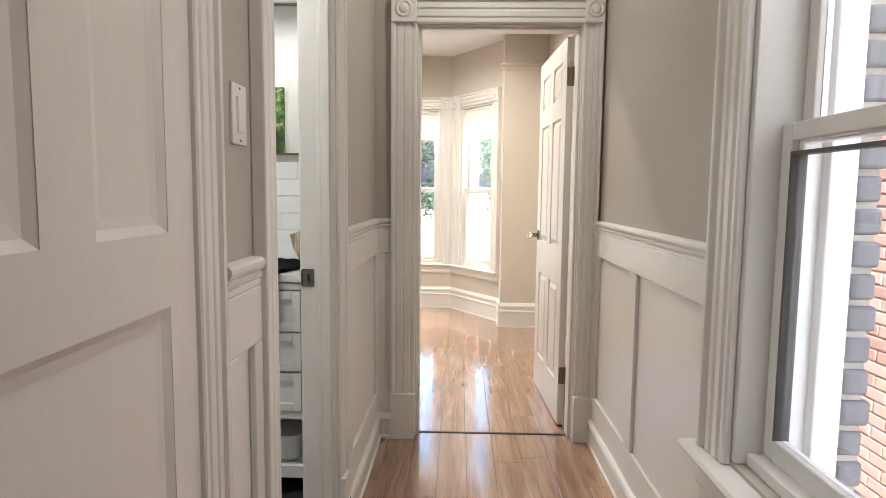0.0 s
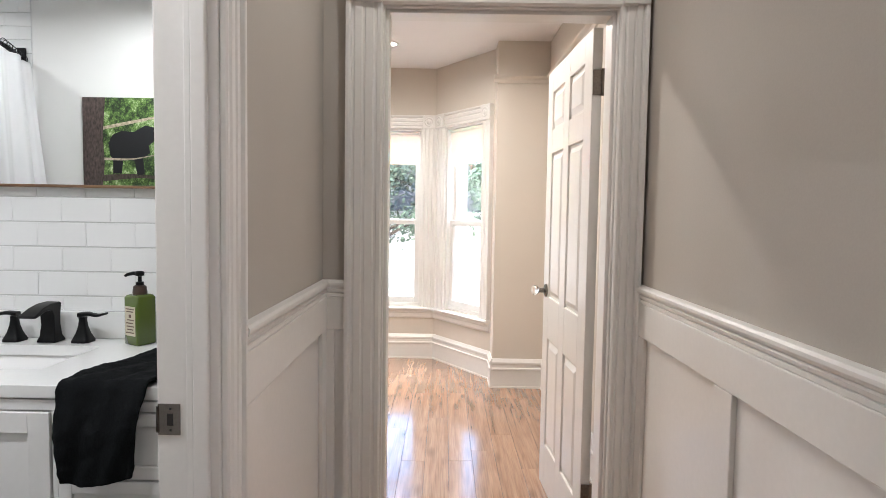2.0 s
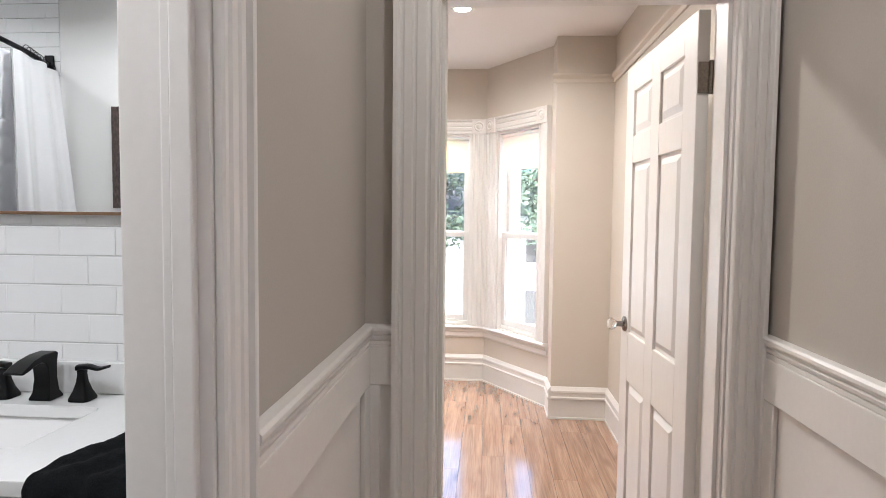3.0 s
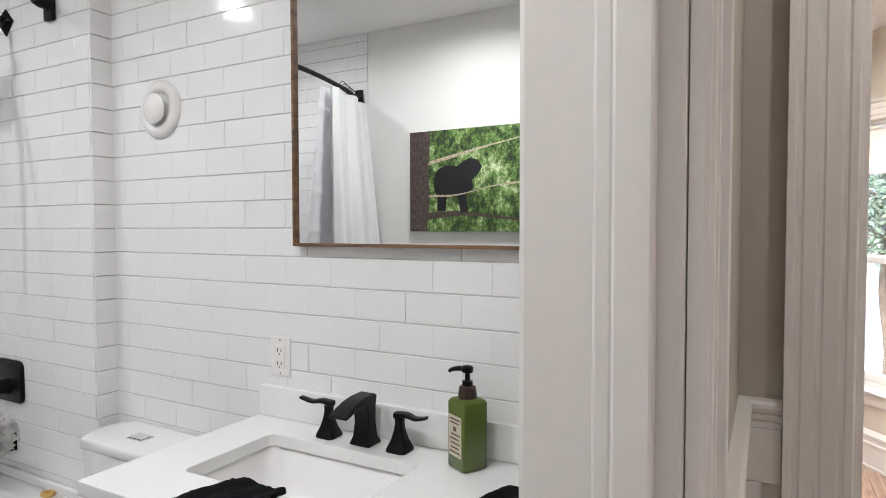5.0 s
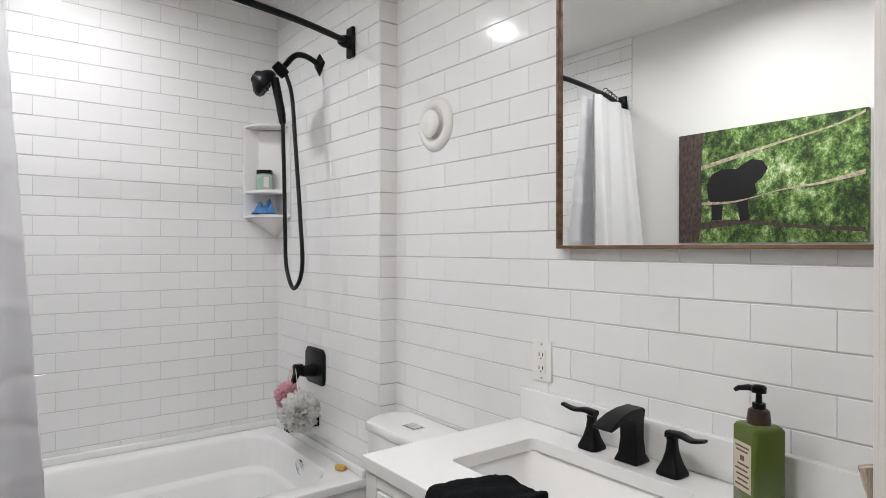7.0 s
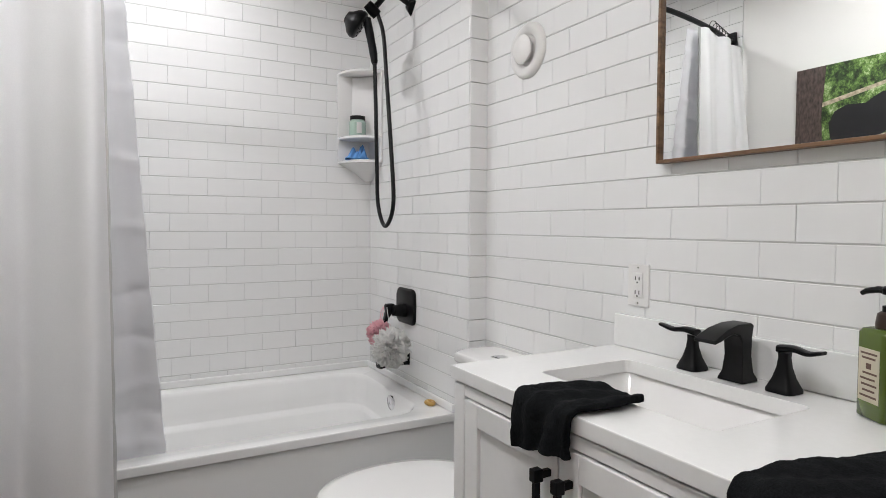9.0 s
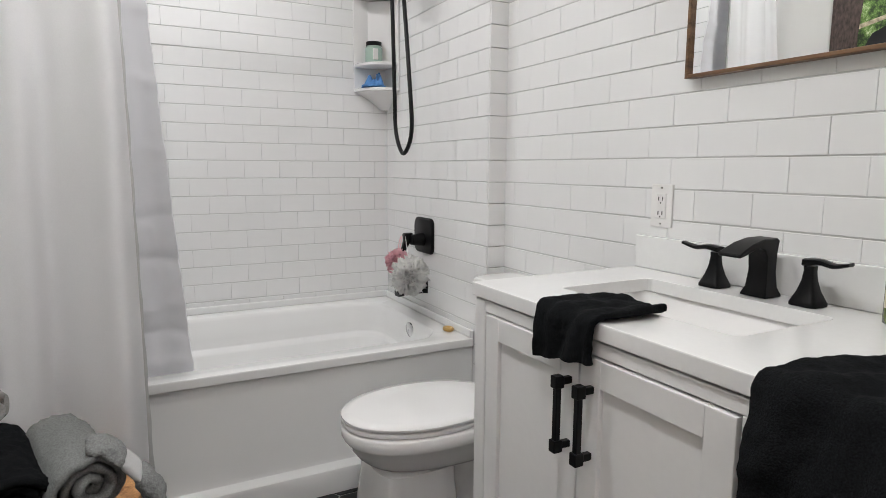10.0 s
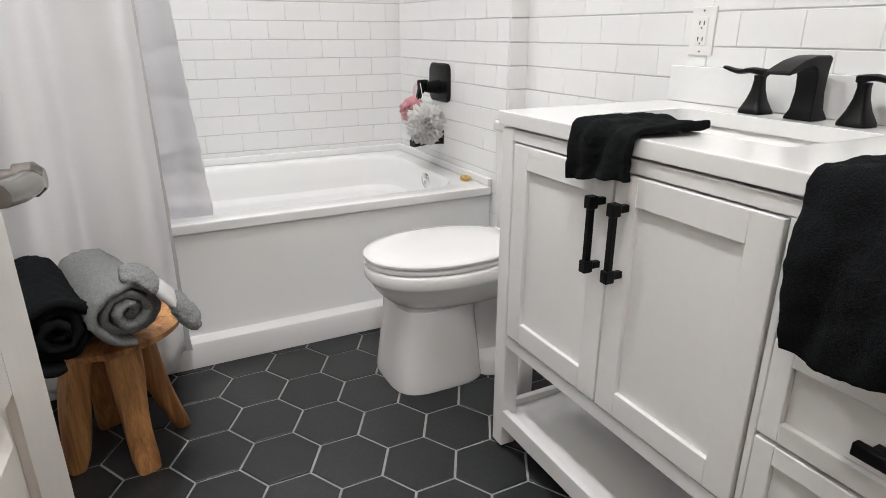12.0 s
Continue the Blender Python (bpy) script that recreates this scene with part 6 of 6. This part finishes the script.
def tile_wall(wall, origin, ax, u0, u1, z0, z1, phase, near=None, limit=300):
    """Running-bond tiles on a wall: origin and direction ax in plan, u along it; tiles inside near are pieces of their own."""
    ax = Vector((*ax, 0))
    n = Vector((ax.y, -ax.x, 0))
    turn = Matrix(((ax.x, -n.x, 0, 0), (ax.y, -n.y, 0, 0), (0, 0, 1, 0), (0, 0, 0, 1)))
    spots = []
    k0 = math.floor((z0 - 1.447) / TILE_H)
    for k in range(k0, k0 + 40):
        za, zb = max(z0, 1.447 + k * TILE_H + JOINT / 2), min(z1, 1.447 + (k + 1) * TILE_H - JOINT / 2)
        if zb - za < 0.01:
            continue
        shift = phase + (TILE_W / 2 if k % 2 else 0)
        for i in range(math.floor((u0 - shift) / TILE_W) - 1, math.ceil((u1 - shift) / TILE_W) + 1):
            a, b = max(u0 + 0.001, shift + i * TILE_W + 0.0003), min(u1 - 0.001, shift + (i + 1) * TILE_W - 0.0003)
            if b - a > 0.012:
                spots.append((a, b, za, zb))
    if near:
        spots.sort(key=lambda s: (s[0] + s[1] - 2 * near[0]) ** 2 / 4 + (s[2] + s[3] - 2 * near[1]) ** 2 / 4)
    rest = bmesh.new()
    for j, (a, b, za, zb) in enumerate(spots):
        m = Matrix.Translation(Vector((*origin, 0)) + ax * a + Vector((0, 0, za))) @ turn @ pose(0, 0, 0, random.gauss(0, 0.22), 0, random.gauss(0, 0.16))
        if j < limit:
            ob = new("tile", tile_mesh(b - a, zb - za, TILE))
            ob.parent = wall
            ob.matrix_basis = m
        else:
            tmp = tile_mesh(b - a, zb - za, TILE)
            vs = [rest.verts.new(m @ v.co) for v in tmp.vertices]
            for p in tmp.polygons:
                rest.faces.new([vs[i] for i in p.vertices])
    if len(spots) > limit:
        tagged(finish(rest, "tiles_beyond", TILE, wall), kind="stuff")
    else:
        rest.free()


OBJ = bpy.data.objects
tile_wall(OBJ["wall_bathroom_vanity"], (0, YB + 0.007), (1, 0), -2.409, XB - 0.002, 0.0, BATH_Z - 0.001, -1.618, (-1.4, 1.5))
tile_wall(OBJ["wall_bathroom_tub_end"], (0, 2.907), (1, 0), BX0, -2.410, 0.0, BATH_Z - 0.001, -2.409, (-2.7, 1.3))
tile_wall(OBJ["wall_bathroom_back"], (BX0 - 0.007, 0), (0, 1), 1.201, 2.9035, 0.0, BATH_Z - 0.001, 2.188, (2.3, 1.2))
tile_wall(OBJ["wall_bathroom_tub_end"], (-2.409, 0), (0, 1), 2.9, 2.978, 0.0, BATH_Z - 0.001, 2.9)
tile_wall(OBJ["wall_bathroom_south"], (0, BY0), (-1, 0), 2.56, 3.419, 0.0, BATH_Z - 0.001, 2.56)

floor_bath = tagged(box("floor_bathroom", -2.55, -0.51, 1.2, 2.982, -0.08, -0.004, HEXGROUT), "dark hexagon tiled bathroom floor with grey grout", "floor", kind="structure")
hx, he = 0.0935, 0.1080


def hex_mesh():
    me = bpy.data.meshes.new("hex_tile")
    g = 0.0034
    ring = [(0, he), (-hx, he / 2), (-hx, -he / 2), (0, -he), (hx, -he / 2), (hx, he / 2)]
    v = []
    for k, z in ((g, -0.006), (g, -0.0012), (g + 0.002, 0.0)):
        v += [(x * (1 - k / hx), y * (1 - k / hx), z) for x, y in ring]
    f = [(12, 13, 14, 15, 16, 17)] + [(r + i, r + (i + 1) % 6, r + 6 + (i + 1) % 6, r + 6 + i) for r in (0, 6) for i in range(6)]
    me.from_pydata(v, [], f)
    me.materials.append(HEX)
    return me


HEXM = hex_mesh()
for j in range(-4, 10):
    y = 1.726 + 1.5 * he * j
    for i in range(-8, 12):
        x = -1.8915 + hx + 2 * hx * i + (hx if j % 2 else 0)
        if -2.62 < x < -0.43 and 1.12 < y < 3.06:
            ob = new("hexagon_tile", HEXM)
            ob.parent = floor_bath
            ob.matrix_basis = pose(x, y, random.uniform(-0.0004, 0.0004), random.gauss(0, 0.08), random.gauss(0, 0.08), 0)


def plank_floor(name, x0, x1, y0, y1, width, label, seed, clip=None):
    rng = random.Random(seed)
    fl = tagged(box(name, x0, x1, y0, y1, -0.08, -0.004, DARK), label, "floor", kind="structure")
    x = x0
    while x < x1 - 0.002:
        xb, y = min(x + width, x1), y0 - rng.uniform(0, 1.1)
        while y < y1:
            yb = y + 1.215
            a, b = max(y, y0), min(yb, y1)
            if b - a > 0.02:
                g = 0.0006
                me = bpy.data.meshes.new("plank")
                w, l = xb - x - 2 * g, b - a - 2 * g
                e = 0.0012
                v = [(0, 0, -0.006), (w, 0, -0.006), (w, l, -0.006), (0, l, -0.006), (0, 0, -0.001), (w, 0, -0.001), (w, l, -0.001), (0, l, -0.001), (e, e, 0), (w - e, e, 0), (w - e, l - e, 0), (e, l - e, 0)]
                f = [(8, 9, 10, 11)] + [(r + i, r + (i + 1) % 4, r + 4 + (i + 1) % 4, r + 4 + i) for r in (0, 4) for i in range(4)]
                me.from_pydata(v, [], f)
                me.materials.append(LAMINATE)
                ob = new("plank", me)
                ob.parent = fl
                ob.location = (x + g, a + g, 0)
            y = yb
        x = xb


plank_floor("floor_hall", -0.51, XR, -0.8, 3.103, 0.128, "glossy brown oak laminate hall floor", 3)
plank_floor("floor_bedroom", -3.2, 0.86, 3.105, 6.50, 0.128, "glossy light oak laminate bedroom floor", 5)
